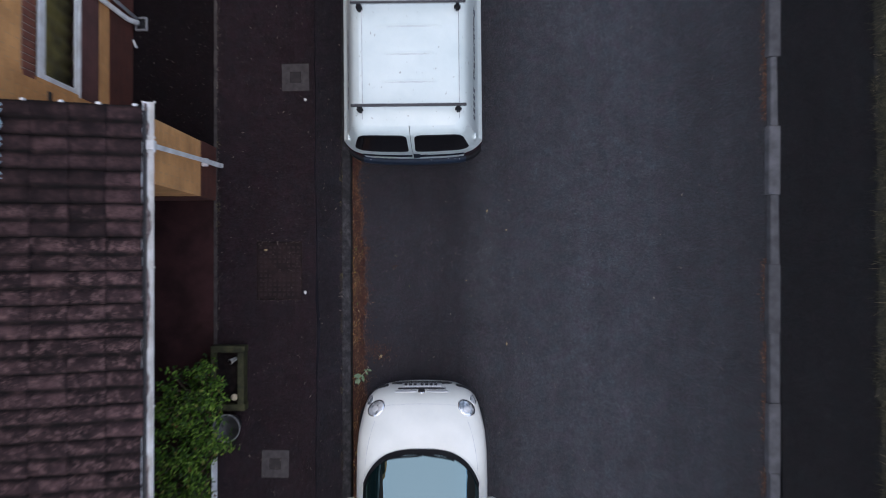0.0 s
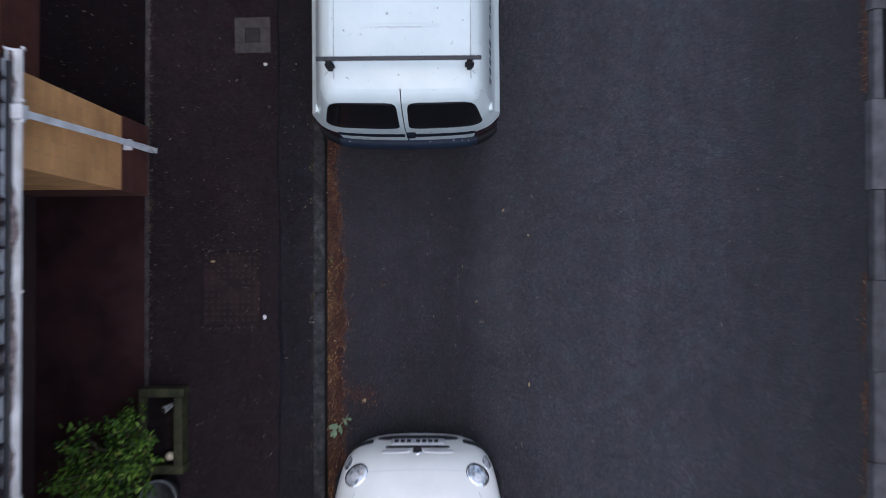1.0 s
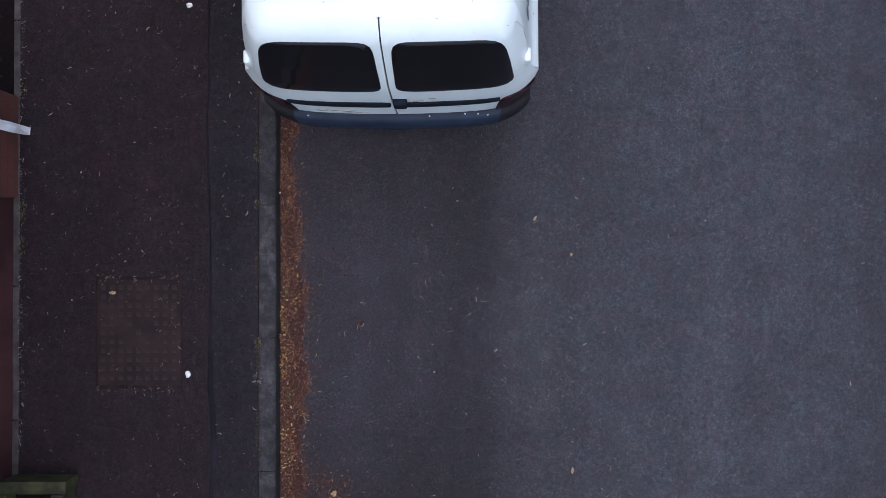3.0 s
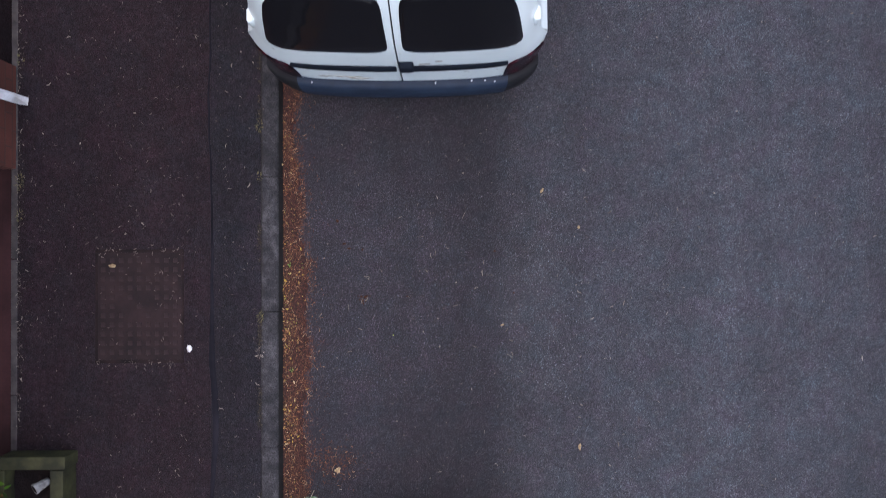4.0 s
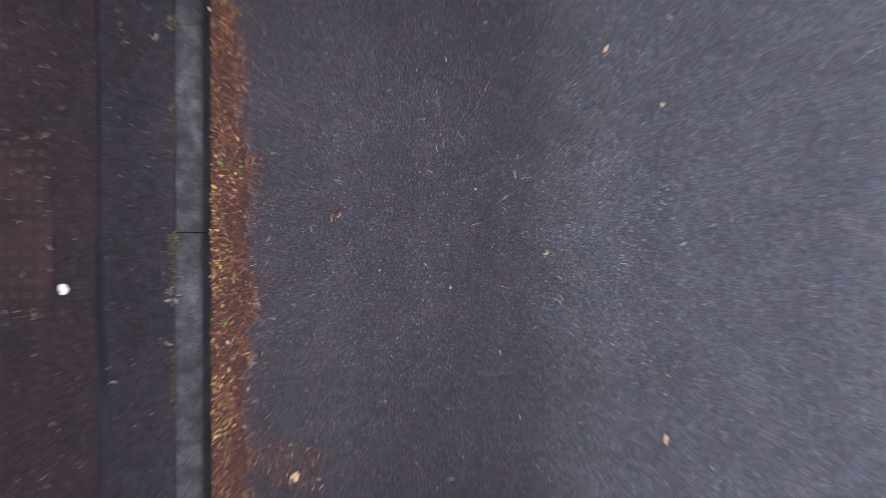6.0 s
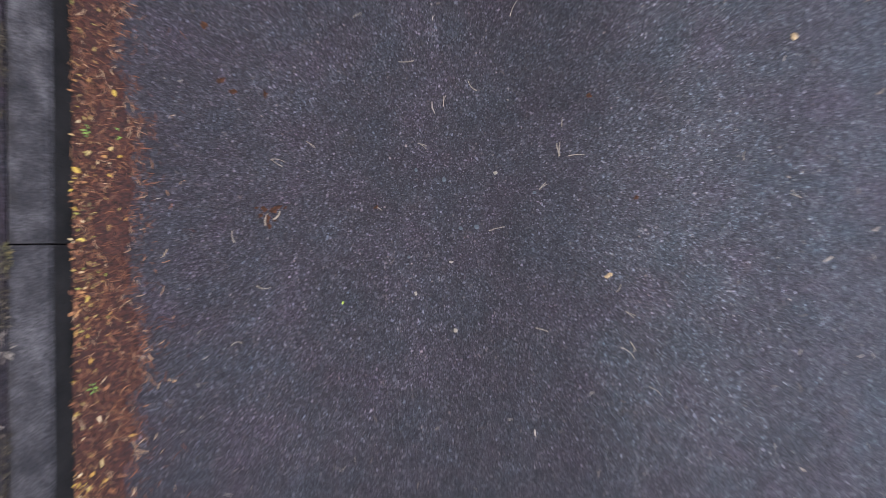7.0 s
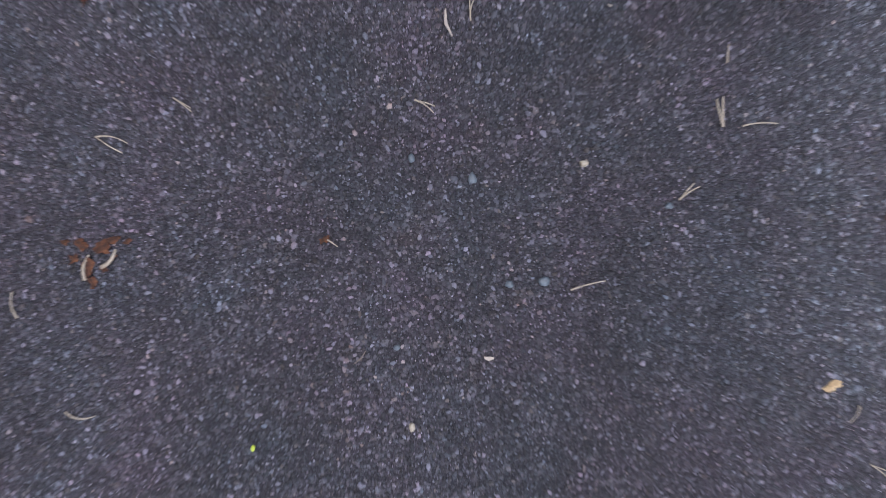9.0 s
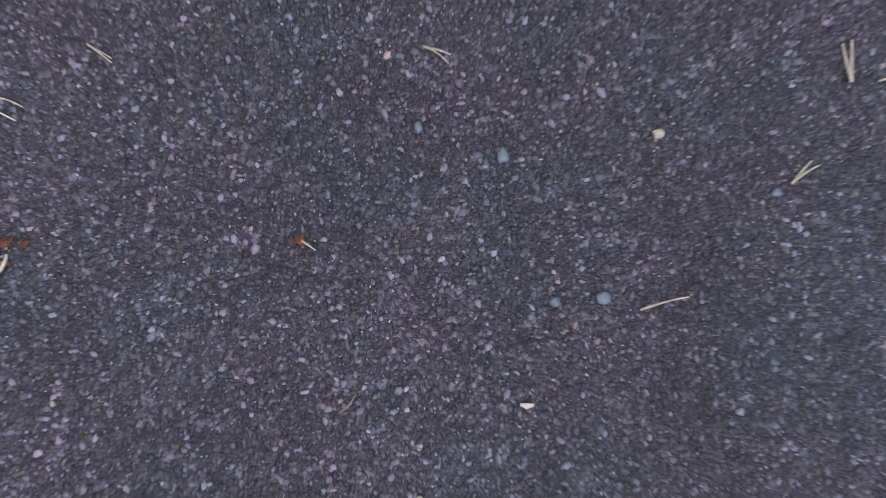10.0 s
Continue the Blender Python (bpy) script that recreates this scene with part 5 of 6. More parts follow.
def shred(rng, verts, faces, x, y, z, length, width, bend):
    """One dry needle or leaf scrap lying on the ground."""
    a = rng.uniform(0, 2 * math.pi)
    d, s = Vector((math.cos(a), math.sin(a), 0)), Vector((-math.sin(a), math.cos(a), 0))
    b, tilt = len(verts), rng.uniform(-0.25, 0.25)
    for k in range(3):
        f = k / 2 - 0.5
        p = Vector((x, y, z)) + d * (f * length) + s * (bend * length * (f * f - 0.1)) + Vector((0, 0, abs(tilt) * length * 0.5 + tilt * f * length))
        w = width * (1.0 if k == 1 else 0.45) / 2
        verts += [tuple(p - s * w), tuple(p + s * w + Vector((0, 0, width * 0.3)))]
    faces += [(b, b + 2, b + 3, b + 1), (b + 2, b + 4, b + 5, b + 3)]


bm = bmesh.new()
prev = None
for k in range(501):
    y = -8 + k * 0.02
    e = drift(y)
    row = []
    for j in range(9):
        f = j / 8
        row.append(bm.verts.new((KERB_FACE - 0.004 + f * (e - KERB_FACE), y, 0.001 + 0.016 * (1 - f) ** 0.7 * (0.7 + 0.6 * noise.noise((y * 20, f * 5, 0.2))) * (1 if j < 8 else 0))))
    if prev:
        for j in range(8):
            bm.faces.new((prev[j], prev[j + 1], row[j + 1], row[j]))
    prev = row
mulch = new("leaf_drift", mesh_of("leaf_drift", bm, MULCH, True))
tagged(mulch, "rust-brown drift of dry needles along the kerb", "leaf litter", kind="stuff")

rng = random.Random(8)
yverts, yfaces = [], []
verts, faces = [], []
for k in range(15000):
    y = rng.uniform(-3.6, 1.4) if k < 12500 else rng.uniform(-8, 2)
    e = drift(y)
    f = rng.random() ** 0.85
    x = KERB_FACE + 0.002 + f * (e - KERB_FACE + 0.012)
    z = 0.004 + 0.018 * (1 - f)
    if noise.noise((x * 14, y * 5, 3.3)) < -0.22 and rng.random() < 0.7:
        continue
    if rng.random() < 0.04 + 0.22 * max(0.0, noise.noise((y * 3.1, 6.1, 0))):
        shred(rng, yverts, yfaces, x - 0.45 * f * (e - KERB_FACE), y, z + 0.003, rng.uniform(0.007, 0.014), rng.uniform(0.003, 0.007), 0.2)
    else:
        shred(rng, verts, faces, x, y, z, rng.uniform(0.012, 0.036), rng.uniform(0.0009, 0.0024), rng.uniform(-0.6, 0.6))
for k in range(420):
    x, y = -0.98 + rng.gauss(0, 0.11), -1.42 + rng.gauss(0, 0.07)
    shred(rng, verts, faces, x, y, 0.003, rng.uniform(0.012, 0.03), rng.uniform(0.0013, 0.004), rng.uniform(-0.6, 0.6))
for k in range(1700):
    y = rng.uniform(-3.2, 1.2)
    shred(rng, verts, faces, drift(y) + abs(rng.gauss(0, 0.03 if k % 3 else 0.07)), y, 0.003, rng.uniform(0.010, 0.034), rng.uniform(0.0013, 0.003), rng.uniform(-0.6, 0.6))
YELLOW = Nodes("yellowed_leaf", 0.8)
YELLOW = YELLOW.done(YELLOW.ramp(YELLOW.island(), (0.0, (0.07, 0.028, 0.011)), (0.4, (0.13, 0.055, 0.017)), (0.78, (0.20, 0.125, 0.035)), (0.94, (0.27, 0.21, 0.06)), (1.0, (0.20, 0.22, 0.03))))
LEAF_MIX = Nodes("mixed_dead_leaf", 0.75)
LEAF_MIX = LEAF_MIX.done(LEAF_MIX.mix(0.4, LEAF_MIX.ramp(LEAF_MIX.island(), (0.0, (0.050, 0.016, 0.007)), (0.25, (0.10, 0.034, 0.012)), (0.48, (0.17, 0.066, 0.022)), (0.62, (0.30, 0.15, 0.055)), (0.72, (0.34, 0.19, 0.028)), (0.84, (0.36, 0.26, 0.028)), (0.92, (0.40, 0.29, 0.14)), (1.0, (0.50, 0.40, 0.25))), LEAF_MIX.ramp(LEAF_MIX.noise(140, 4), (0.3, 0.3), (0.7, 0.7)), "OVERLAY"))


def leaf_litter():
    """Small dead leaves lying thickest against the kerb face, in clusters along it."""
    g = random.Random(17)
    lv, lf = [], []
    for k in range(2600):
        y = g.uniform(-3.4, 1.15)
        c = noise.noise((y * 2.3, 11.1, 0)) + 0.5 * noise.noise((y * 9, 4.7, 0))
        if g.random() > 0.22 + 0.85 * c - (0.22 if y > 0.15 else 0.0):
            continue
        f = g.random() ** 2.2
        x = KERB_FACE + 0.006 + f * (drift(y) - KERB_FACE - 0.01)
        a = g.uniform(0, 2 * math.pi)
        ln = g.uniform(0.006, 0.015) if g.random() < 0.75 else g.uniform(0.014, 0.026)
        leaf_quads(g, Vector((x, y, 0.010 + 0.018 * (1 - f))), Vector((math.cos(a), math.sin(a), g.uniform(-0.2, 0.35))), Vector((g.uniform(-0.3, 0.3), g.uniform(-0.3, 0.3), 1)), ln, ln * g.uniform(0.3, 0.62), g.uniform(-0.3, 0.4), lv, lf)
    tagged(cloud("dead_leaves", lv, lf, LEAF_MIX), "small cream, tan and olive dead leaves against the kerb", "leaf litter", kind="stuff")


leaf_litter()
tagged(cloud("yellow_leaves", yverts, yfaces, YELLOW), "small yellowed leaf scraps lodged against the kerb", "leaf litter", kind="stuff")
tagged(cloud("dry_leaves", verts, faces, LITTER), "orange and brown dry needles and leaf scraps", "leaf litter", kind="stuff")

verts, faces = [], []
for k in range(6500):
    if k < 2400:
        if k % 3 == 0:
            continue
        x, y, z = rng.uniform(-3.10, -1.46), rng.uniform(-3.6, 3.6), PAVE_Z + 0.003
        if -1.83 < x < -1.76:
            continue
    elif k < 2800:
        x, y, z = rng.uniform(-4.2, -3.2), rng.uniform(1.35, 4), 0.093
    else:
        x, y, z = rng.uniform(-1.1, 4.0), rng.uniform(-4, 4), 0.0042
        if -0.95 < x < 0.5 and -0.85 < y < 0.35 and k % 6:
            continue
        if rng.random() > max(0.35, 1.1 - 0.35 * abs(x + 0.2)):
            continue
    big = rng.random() < 0.09
    shred(rng, verts, faces, x, y, z, rng.uniform(0.006, 0.024) * (1.6 if big else 1), rng.uniform(0.0014, 0.0034) * (3.0 if big else 1), rng.uniform(-0.7, 0.7))
for k in range(380):
    x = WALL_X + 0.016 + abs(rng.gauss(0, 0.02))
    shred(rng, verts, faces, x, rng.uniform(-1.2, 3.5), PAVE_Z + 0.004, rng.uniform(0.008, 0.028), rng.uniform(0.0015, 0.006), rng.uniform(-0.7, 0.7))
for cx, cy in ((-2.275, 0.065), (-2.275, -0.72)):
    for k in range(40):
        shred(rng, verts, faces, cx + rng.uniform(-0.3, 0.28), cy + rng.gauss(0, 0.018), PAVE_Z + 0.005, rng.uniform(0.008, 0.025), rng.uniform(0.0015, 0.005), rng.uniform(-0.7, 0.7))
tagged(cloud("needle_litter", verts, faces, NEEDLE), "pale dry needles and scraps scattered on the asphalt", "litter", kind="stuff")

# single scraps that stand out on the road
PALE = weathered("pale_scrap", (0.36, 0.27, 0.14), (0.20, 0.13, 0.06), 60, 300, 0.8)
STALK = weathered("dry_stalk", (0.31, 0.27, 0.20), (0.17, 0.14, 0.10), 60, 300, 0.8)
RUST_LEAF = weathered("rust_leaf", (0.085, 0.036, 0.018), (0.024, 0.013, 0.010), 75, 260, 0.9, bump=0.8, spec=0.15)
WHITE_STONE = weathered("white_pebble", (0.74, 0.73, 0.70), (0.60, 0.59, 0.56), 60, 200, 0.6)
LIME = weathered("lime_scrap", (0.42, 0.50, 0.04), (0.25, 0.33, 0.03), 60, 200, 0.6)
CREAM = weathered("cream_crumb", (0.27, 0.24, 0.18), (0.15, 0.13, 0.09), 200, 600, 0.7)


def pebble(x, y, z, sx, sy, sz, material, name, label, category):
    bm = bmesh.new()
    bmesh.ops.create_icosphere(bm, subdivisions=2, radius=1.0)
    for v in bm.verts:
        v.co *= 1 + 0.55 * noise.noise(v.co * 1.4 + Vector((x * 31, y * 17, 0)))
        v.co = Vector((v.co.x * sx, v.co.y * sy, v.co.z * sz))
    ob = new(name, mesh_of(name, bm, material, True))
    ob.location = (x, y, z + sz * 0.6)
    return tagged(ob, label, category)


def stalk(x, y, length, turn, bend, r=0.0011, fork=0.0):
    bm = bmesh.new()
    tube(bm, [(length * (f - 0.5), bend * length * (1 - (2 * f - 1) ** 2), 0.002 + 0.002 * math.sin(3 * f)) for f in spread(0, 1, 8)], [r * (1.2 - 0.6 * f) for f in spread(0, 1, 8)], 5)
    if fork:
        tube(bm, [(-length * 0.5, 0, 0.002), (0.0, fork * length * 0.7, 0.003), (length * 0.4, fork * length * 1.1, 0.002)], r * 0.8, 5)
    ob = new("dry_stalk", mesh_of("dry_stalk", bm, STALK, True))
    ob.matrix_basis = pose(x, y, 0.0024, 0, 0, turn)
    tagged(ob, "thin pale dry stalk lying on the asphalt", "stalk", "stalks on the road")


def scrap(x, y, z, size, turn, material, name, label, lobes=5):
    bm = bmesh.new()
    mid = bm.verts.new((0, 0, size * 0.22))
    n = 4 * lobes
    rim = []
    for k in range(n):
        a = 2 * math.pi * k / n
        r = size * (0.75 + 0.55 * noise.noise((1.3 * math.cos(a) + x * 37, 1.3 * math.sin(a) + y * 53, lobes)) + 0.45 * noise.noise((4 * math.cos(a), 4 * math.sin(a), x * 91)))
        rim.append(bm.verts.new((r * math.cos(a), 0.62 * r * math.sin(a), size * 0.12 * (1 + math.sin(2 * a + x * 40)))))
    for k in range(n):
        bm.faces.new((mid, rim[k], rim[(k + 1) % n]))
    ob = new(name, mesh_of(name, bm, material))
    ob.matrix_basis = pose(x, y, z + 0.0030, 0, 0, turn)
    ob.modifiers.new("thickness", "SOLIDIFY").thickness = 0.0012
    tagged(ob, label, "leaf")


pebble(-1.935, -0.612, PAVE_Z, 0.017, 0.024, 0.012, WHITE_STONE, "pebble", "white pebble lying on the pavement", "pebble")
pebble(-1.93, 1.938, PAVE_Z, 0.020, 0.017, 0.012, WHITE_STONE, "pebble", "white pebble lying on the pavement", "pebble")
pebble(-2.458, -0.05, PAVE_Z, 0.024, 0.012, 0.008, PALE, "pebble", "pale buff chip lying on the manhole cover", "pebble")
pebble(0.724, 0.203, 0, 0.010, 0.009, 0.006, PALE, "pebble", "pale buff pebble on the road", "pebble")
pebble(0.722, -1.316, 0, 0.010, 0.022, 0.007, PALE, "pebble", "long pale pebble on the road", "pebble")
pebble(-0.127, -0.176, 0.001, 0.0058, 0.0045, 0.004, CREAM, "pebble", "cream crumb on the road", "pebble")
pebble(-0.357, -0.516, 0.001, 0.004, 0.006, 0.003, CREAM, "pebble", "cream crumb on the road", "pebble")
pebble(-0.245, -0.622, 0.001, 0.006, 0.006, 0.004, CREAM, "pebble", "cream crumb on the road", "pebble")
pebble(-0.564, -0.540, 0.002, 0.003, 0.004, 0.003, LIME, "seed", "lime green seed on the road", "seed")
SLATE = weathered("slate_chip", (0.062, 0.078, 0.088), (0.030, 0.040, 0.046), 90, 500, 0.6)
for x, y, sx, sy in ((-0.273, -0.193, 0.0052, 0.0080), (-0.182, -0.329, 0.0070, 0.0060), (-0.375, -0.412, 0.0050, 0.0042), (-0.227, -0.332, 0.0058, 0.0050), (-0.017, -0.233, 0.0055, 0.0045), (-0.353, -0.165, 0.0040, 0.0062)):
    pebble(x, y, 0.0005, sx, sy, 0.0022, SLATE, "stone_chip", "larger blue-grey stone chip set in the road", "stone")
scrap(0.190, -0.471, 0, 0.0145, 20, PALE, "leaf_scrap", "curled cream leaf scrap on the road")
for x, y, r, a in ((-0.776, -0.304, 0.017, 75), (-0.757, -0.277, 0.016, 20), (-0.784, -0.272, 0.013, 120), (-0.742, -0.266, 0.011, 10), (-0.724, -0.268, 0.008, 50), (-0.770, -0.322, 0.011, 100), (-0.796, -0.291, 0.011, 40), (-0.757, -0.303, 0.008, 140), (-0.806, -0.268, 0.007, 15), (-0.742, -0.287, 0.006, 80)):
    scrap(x, y, 0, r, a, RUST_LEAF, "rotted_leaf", "ragged rust-brown fragment of a rotted leaf on the road", 4)
scrap(-0.951, -1.469, 0, 0.035, 30, PALE, "leaf_scrap", "curled cream leaf scrap on the road", 4)
scrap(-0.468, -0.270, 0, 0.010, 40, RUST_LEAF, "rotted_leaf", "small brown rotted leaf on the road", 3)
scrap(0.469, 0.458, 0, 0.022, 60, PALE, "leaf_scrap", "curled cream leaf scrap on the road", 4)
for a in ((-0.777, -0.302, 0.034, 80, 0.12, 0.0024), (-0.749, -0.290, 0.030, 52, -0.15, 0.0026), (-0.125, -0.335, 0.047, 14, 0.03), (0.009, -0.217, 0.032, 32, 0.05, 0.0013, 0.22), (-0.651, -0.091, 0.030, -38, 0.02, 0.001, 0.10), (0.103, -0.129, 0.046, 3, 0.05),
          (0.055, -0.111, 0.040, 88, 0.03, 0.0016, 0.2), (-0.744, -0.136, 0.042, -12, 0.1, 0.0011, -0.3), (-0.788, -0.492, 0.040, -8, -0.15), (-0.335, -0.098, 0.030, -35, 0.06, 0.001, 0.25), (-0.457, -0.275, 0.016, -35, 0.02), (0.250, -0.583, 0.03, -40, 0.03, 0.001, 0.25),
          (-0.872, -0.349, 0.035, 100, 0.1, 0.0014), (0.063, -0.035, 0.024, 85, 0.04), (0.242, -0.691, 0.05, -40, 0.12), (-0.866, -0.656, 0.034, 15, 0.2), (0.32, -0.80, 0.04, -35, 0.1), (-0.071, 0.29, 0.05, 65, 0.06)):
    stalk(*a)
for k, (x, y) in enumerate(((-0.515, 0.275), (-0.269, 0.029), (-0.19, 0.072), (-0.377, 0.143), (0.218, -0.507), (0.255, -0.674), (0.0, -0.623), (0.479, 0.433), (0.579, -0.135), (0.725, -0.245))):
    stalk(x, y, 0.026 + 0.006 * (k % 4), 25 + 53 * k, 0.04 + 0.05 * (k % 3), 0.0011, 0.2 if k % 4 == 1 else 0.0)

for x, y, r, a in ((-0.902, 0.095, 0.018, 30), (-0.778, 0.052, 0.014, 80), (0.14, 0.04, 0.012, 10), (0.271, -0.25, 0.010, 50), (-0.95, 0.25, 0.02, 120), (-0.87, 0.06, 0.016, 20)):
    scrap(x, y, 0, r, a, RUST_LEAF, "rotted_leaf", "small rust-brown rotted leaf on the road", 3)

# ---- sprig and weeds at the kerb ----
SPRIG_LEAF = Nodes("sprig_leaf", 0.55)
SPRIG_LEAF = SPRIG_LEAF.done(SPRIG_LEAF.ramp(SPRIG_LEAF.noise(30, 4), (0.36, (0.055, 0.115, 0.040)), (0.62, (0.15, 0.21, 0.125))))
sprig = thing("leafy_sprig", "fallen sprig with pale green oval leaves in the gutter", "sprig", at=(-1.17, -1.72, 0.0))
sprig.scale = (1.15, 1.15, 1.15)
bm = bmesh.new()
tube(bm, [(-0.085, -0.05, 0.03), (-0.03, 0.0, 0.035), (0.03, 0.06, 0.04), (0.055, 0.11, 0.045)], [0.004, 0.003, 0.003, 0.002], 6)
part("stem", bm, STALK, sprig)
for x, y, ang, ln, wd in ((-0.03, 0.0, 182, 0.095, 0.055), (-0.02, 0.01, 280, 0.085, 0.034), (-0.06, -0.03, 262, 0.075, 0.042), (0.02, 0.05, 300, 0.050, 0.026), (0.035, 0.07, 345, 0.055, 0.026), (0.03, 0.06, 170, 0.035, 0.018), (-0.07, -0.04, 235, 0.06, 0.04)):
    verts, faces = [], []
    leaf_quads(rng, Vector((x, y, 0.045)), Vector((math.cos(radians(ang)), math.sin(radians(ang)), 0.1)), Vector((0, 0, 1)), ln, wd, 0.25, verts, faces, 6)
    ob = cloud("leaf", verts, faces, SPRIG_LEAF, True)
    ob.parent = sprig
WEED = Nodes("weed_leaf", 0.6)
WEED = WEED.done(WEED.ramp(WEED.island(), (0.0, (0.04, 0.04, 0.012)), (0.5, (0.075, 0.07, 0.018)), (1.0, (0.16, 0.12, 0.04))))
FRESH = Nodes("fresh_weed_leaf", 0.5)
FRESH = FRESH.done(FRESH.ramp(FRESH.island(), (0.0, (0.07, 0.16, 0.02)), (1.0, (0.20, 0.36, 0.05))))
for x, y, z, n, r, mat in ((-1.458, -0.40, 0.10, 40, 0.035, WEED), (-1.462, -0.647, 0.10, 34, 0.04, NEEDLE), (-1.462, 0.55, 0.10, 26, 0.03, WEED), (-1.462, 0.90, 0.10, 40, 0.04, WEED), (-1.46, -1.9, 0.10, 20, 0.03, WEED),
                           (-1.272, -0.046, 0.02, 9, 0.018, FRESH), (-1.193, -0.059, 0.015, 6, 0.014, FRESH), (-1.265, -0.773, 0.02, 8, 0.02, FRESH), (-1.28, -0.45, 0.02, 7, 0.02, WEED), (-1.275, -0.28, 0.02, 8, 0.025, WEED), (-3.085, 0.52, PAVE_Z, 45, 0.05, WEED), (-3.09, 0.3, PAVE_Z, 25, 0.04, WEED), (-3.085, 1.35, PAVE_Z, 25, 0.04, WEED)):
    verts, faces = [], []
    for k in range(n):
        a = rng.uniform(0, 2 * math.pi)
        q = r * math.sqrt(rng.random())
        leaf_quads(rng, Vector((x + 0.5 * q * math.cos(a), y + q * math.sin(a), z + 0.003)), Vector((math.cos(a), math.sin(a), rng.uniform(0.1, 0.9))), Vector((0, 0, 1)), rng.uniform(0.2, 0.45) * r + 0.003, rng.uniform(0.002, 0.005), 0.3, verts, faces)
    tagged(cloud("weed", verts, faces, mat), "small tuft of weeds in the joint by the kerb", "weed", "weeds by the kerb")

JOINT_MOSS = Nodes("joint_moss", 0.9)
JOINT_MOSS = JOINT_MOSS.done(JOINT_MOSS.ramp(JOINT_MOSS.island(), (0.0, (0.010, 0.007, 0.005)), (0.5, (0.020, 0.014, 0.009)), (0.88, (0.036, 0.029, 0.012)), (1.0, (0.10, 0.08, 0.055))))
verts, faces = [], []
for k in range(4200):
    y = rng.uniform(-3.2, 2.2)
    if noise.noise((y * 3.3, 2.9, 0)) + 0.6 * noise.noise((y * 13, 5.9, 0)) < 0.18:
        continue
    shred(rng, verts, faces, KERB_BACK - 0.006 + rng.gauss(0, 0.009), y, PAVE_Z + 0.001, rng.uniform(0.004, 0.012), rng.uniform(0.002, 0.006), rng.uniform(-0.6, 0.6))
tagged(cloud("joint_moss_crumbs", verts, faces, JOINT_MOSS), "dark moss and crumbs in the joint behind the kerb", "moss", kind="stuff")

# ---- verge across the road ----
VERGE_SOIL = weathered("verge_soil", (0.02, 0.018, 0.010), (0.009, 0.008, 0.006), 6, 60, 0.95, bump=1.0, distance=0.01)
bm = bmesh.new()
sheet(bm, lambda x, y: (x, y, 0.06 + 0.14 * min(1.0, (x - 5.55) / 0.4) + 0.05 * noise.noise((x * 3, y * 3, 0))), spread(5.55, 14, 30), spread(-12, 12, 60))
setting("verge", bm, VERGE_SOIL, "rough grass verge beyond the far footway", "verge", True)
GRASS = Nodes("rough_grass", 0.75)
GRASS = GRASS.done(GRASS.ramp(GRASS.island(), (0.0, (0.010, 0.012, 0.004)), (0.6, (0.024, 0.024, 0.008)), (0.88, (0.06, 0.05, 0.02)), (1.0, (0.17, 0.14, 0.08))))
verts, faces = [], []
for k in range(9000):
    y = rng.uniform(-4.5, 4.5)
    edge = 5.60 + 0.10 * noise.noise((y * 1.3, 2.2, 0)) + 0.05 * noise.noise((y * 6, 7.2, 0))
    x = edge + abs(rng.gauss(0, 0.45))
    a = rng.uniform(0, 2 * math.pi) if rng.random() < 0.7 else math.pi + rng.uniform(-0.5, 0.5)
    p = Vector((x, y, 0.06 + 0.14 * min(1.0, max(0, (x - 5.55) / 0.4))))
    leaf_quads(rng, p, Vector((math.cos(a), math.sin(a), rng.uniform(0.15, 1.2))), Vector((0, 0, 1)), rng.uniform(0.06, 0.20), rng.uniform(0.004, 0.009), 0.4, verts, faces)
tagged(cloud("grass", verts, faces, GRASS), "long rough olive and straw-coloured grass", "grass", kind="stuff")
verts, faces = [], []
for k in range(5200):
    y = rng.uniform(-4.5, 4.5)
    if noise.noise((y * 0.9, 8.3, 0)) + 0.5 * noise.noise((y * 4, 3.3, 0)) < 0.08:
        continue
    x = FAR_KERB + 0.0135 * y - abs(rng.gauss(0, 0.035)) + 0.01
    shred(rng, verts, faces, x, y, 0.004, rng.uniform(0.010, 0.03), rng.uniform(0.0015, 0.006), rng.uniform(-0.6, 0.6))
tagged(cloud("gutter_litter", verts, faces, LITTER), "thin line of brown litter along the far kerb", "leaf litter", kind="stuff")

# ---- stone chips proud of the road surface ----
def chip_material(*tones):
    n = Nodes("road_stone", 0.55, 0.0, 0.35)
    pick = n.island()
    hue = n.math("FRACT", n.math("MULTIPLY", pick, 37.0))
    col = n.ramp(pick, *tones)
    col = n.mix(1.0, col, n.ramp(hue, (0.0, (0.86, 1.02, 1.10)), (0.3, (0.97, 0.98, 1.08)), (0.55, (0.92, 1.0, 1.06)), (0.75, (1.08, 0.95, 1.04)), (0.9, (1.0, 1.0, 1.0)), (1.0, (1.18, 1.0, 0.80))), "MULTIPLY")
    col = n.mix(0.35, col, n.ramp(n.noise(520.0, 3), (0.3, 0.25), (0.7, 0.75)), "OVERLAY")
    return n.done(n.mix(1.0, col, wear(n, ROAD_LANES, (1.0, 1.0, 1.0)), "MULTIPLY"), n.noise(900.0, 2), 0.5, 0.0008)


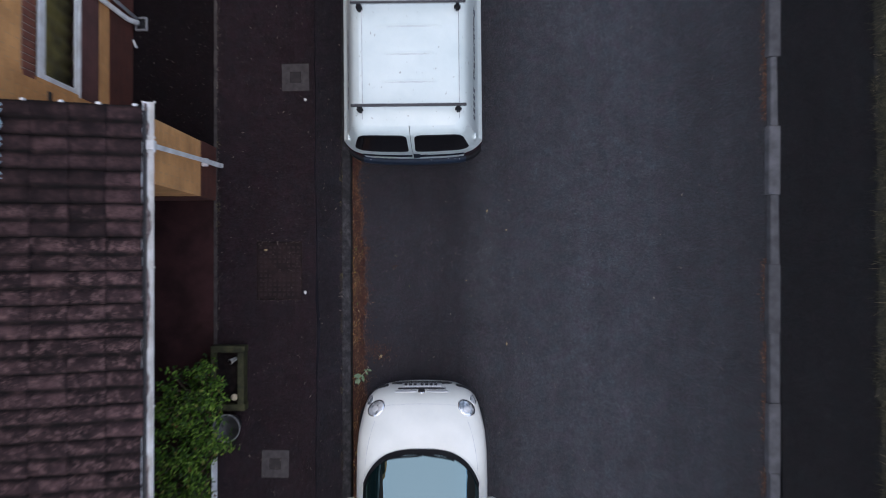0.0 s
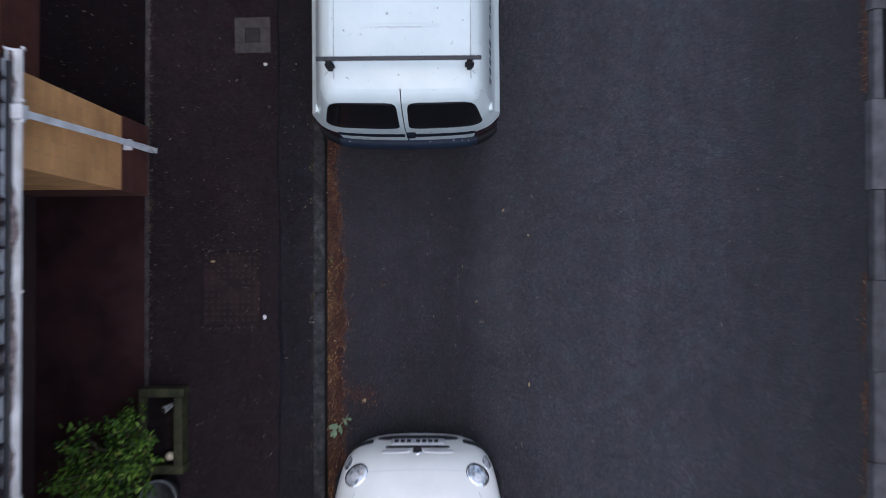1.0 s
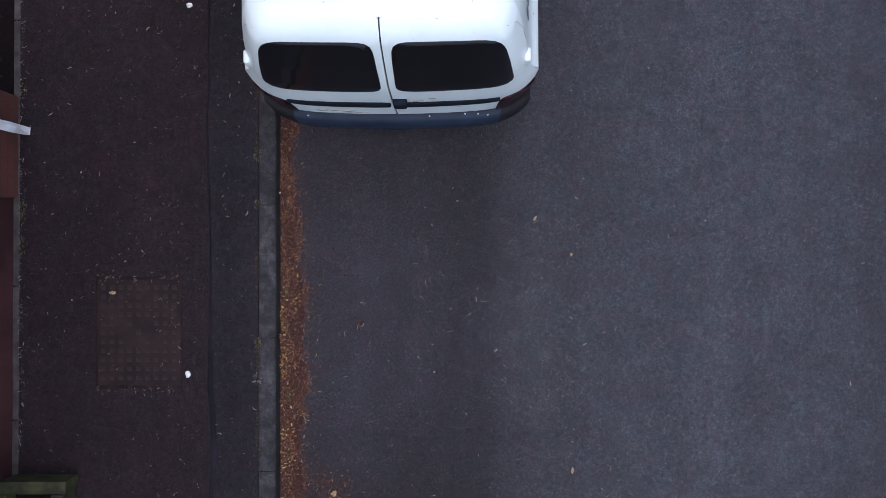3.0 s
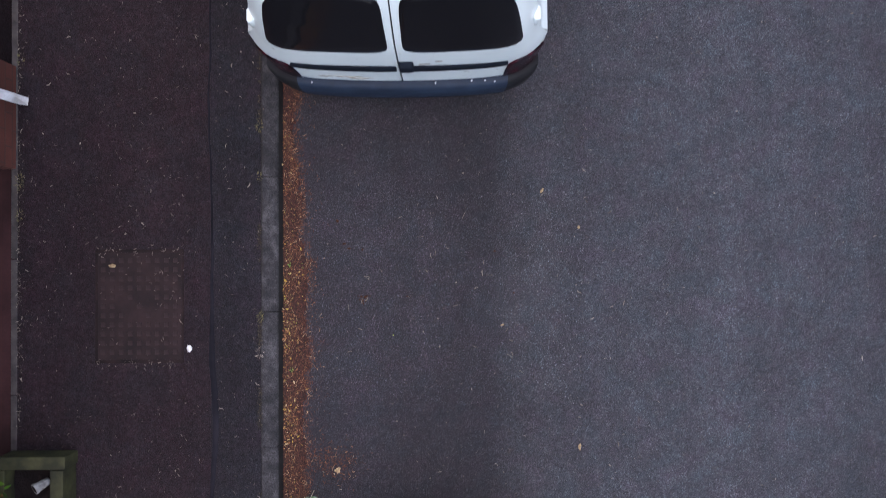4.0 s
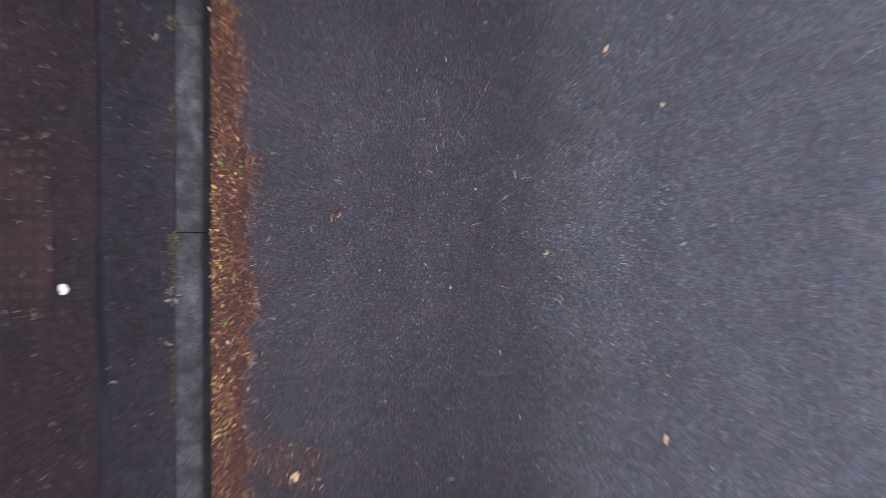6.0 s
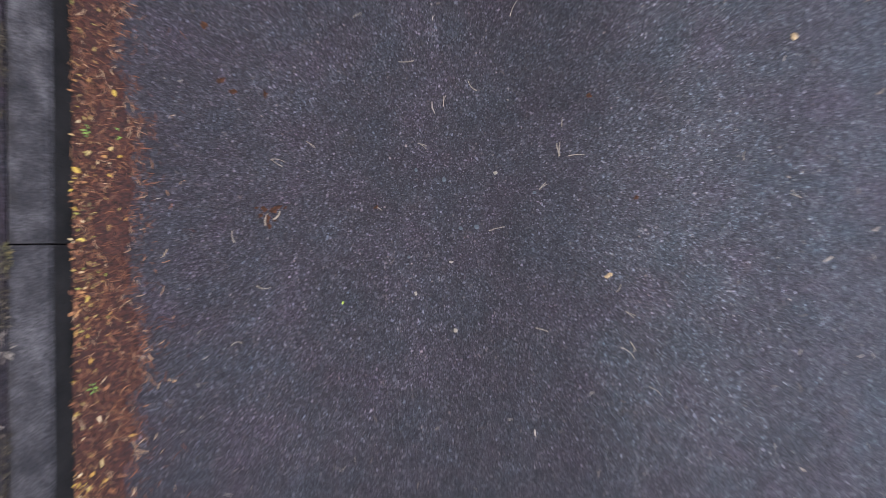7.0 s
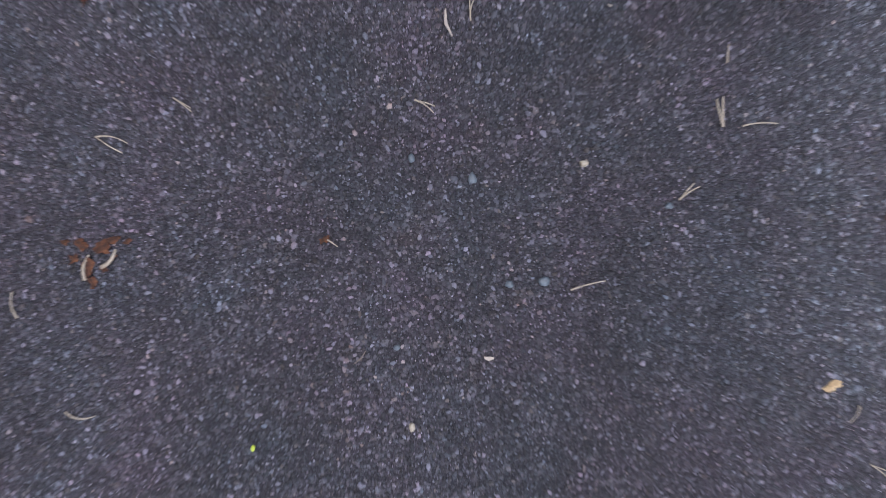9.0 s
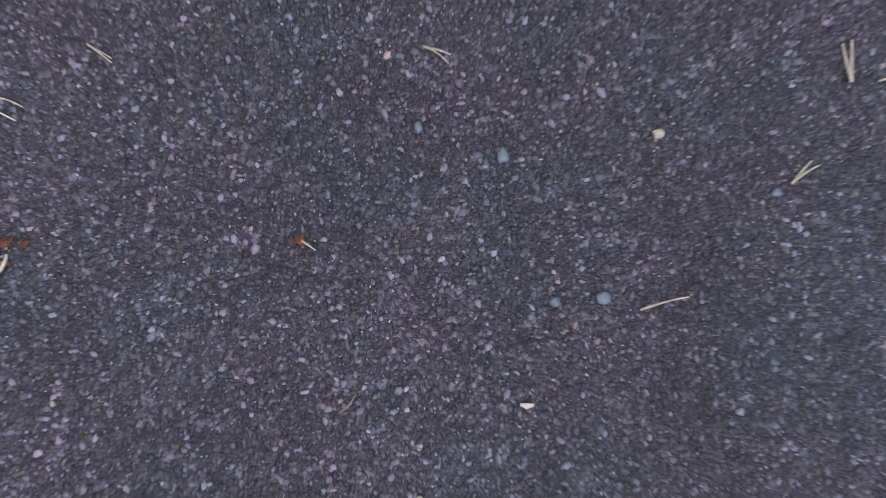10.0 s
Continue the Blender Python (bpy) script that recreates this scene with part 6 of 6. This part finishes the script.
def stone_chips(name, pitch, x0, x1, y0, y1, seed, share, radius, rise, material):
    """Angular chips bedded in bitumen on a shaken grid: each a hexagonal stump with a tilted top."""
    g = np.random.default_rng(seed)
    gx, gy = np.meshgrid(np.arange(x0, x1, pitch), np.arange(y0, y1, pitch))
    px, py = gx.ravel() + g.uniform(-0.55, 0.55, gx.size) * pitch, gy.ravel() + g.uniform(-0.55, 0.55, gx.size) * pitch
    out = np.maximum(np.maximum(-0.98 - px, px - 0.40), np.maximum(-0.70 - py, py - 0.12))
    keep = g.random(px.size) < np.clip(share - np.maximum(out, 0) * 2.4 * share, 0, 1)
    px, py = px[keep], py[keep]
    N = px.size
    r = np.clip(g.gamma(4.5, 0.00039, N) + 0.0006, 0.0009, 0.0050) * radius
    a = g.uniform(0, 2 * np.pi, (N, 1)) + np.arange(6) * np.pi / 3 + g.uniform(-0.33, 0.33, (N, 6))
    rad = r[:, None] * g.uniform(0.72, 1.18, (N, 6))
    ux, uy = np.cos(a) * rad * g.uniform(0.95, 1.35, (N, 1)), np.sin(a) * rad * g.uniform(0.62, 0.95, (N, 1))
    w = g.uniform(0, np.pi, (N, 1))
    ux, uy = ux * np.cos(w) - uy * np.sin(w), ux * np.sin(w) + uy * np.cos(w)
    h = rise + r * g.uniform(0.15, 0.45, N)
    tx, ty = g.normal(0, 0.16, (N, 1)), g.normal(0, 0.16, (N, 1))
    k = g.uniform(0.66, 0.86, (N, 1))
    low = np.stack([px[:, None] + ux, py[:, None] + uy, np.full((N, 6), -0.0006)], -1)
    top = np.stack([px[:, None] + ux * k, py[:, None] + uy * k, h[:, None] + tx * ux * k + ty * uy * k], -1)
    verts = np.concatenate([low, top], 1).reshape(-1, 3)
    cell = []
    for i in range(6):
        j = (i + 1) % 6
        cell += [(i, j, 6 + j), (i, 6 + j, 6 + i)]
    cell += [(6, 7, 8), (6, 8, 9), (6, 9, 10), (6, 10, 11)]
    faces = (np.array(cell)[None] + 12 * np.arange(N)[:, None, None]).reshape(-1, 3)
    me = bpy.data.meshes.new(name)
    me.vertices.add(len(verts))
    me.vertices.foreach_set("co", verts.ravel())
    me.loops.add(faces.size)
    me.loops.foreach_set("vertex_index", faces.ravel().astype(np.int32))
    me.polygons.add(len(faces))
    me.polygons.foreach_set("loop_start", np.arange(0, faces.size, 3, dtype=np.int32))
    me.update(calc_edges=True)
    me.materials.append(material)
    return new(name, me)


STONE = chip_material((0.0, 0.0080), (0.25, 0.014), (0.52, 0.026), (0.76, 0.050), (0.91, 0.086), (0.98, 0.125), (1.0, 0.17))
GRIT = chip_material((0.0, 0.020), (0.4, 0.06), (0.75, 0.12), (1.0, 0.24))
tagged(stone_chips("road_stones", 0.0046, -1.16, 0.80, -1.02, 0.46, 4, 0.86, 1.0, 0.0005, STONE), "grey, bluish and pinkish stone chips bedded in the asphalt", "stones", kind="stuff")
tagged(stone_chips("road_grit", 0.0068, -1.10, 0.70, -0.92, 0.36, 9, 0.55, 0.36, 0.0014, GRIT), "fine pale grit between the stone chips", "grit", kind="stuff")
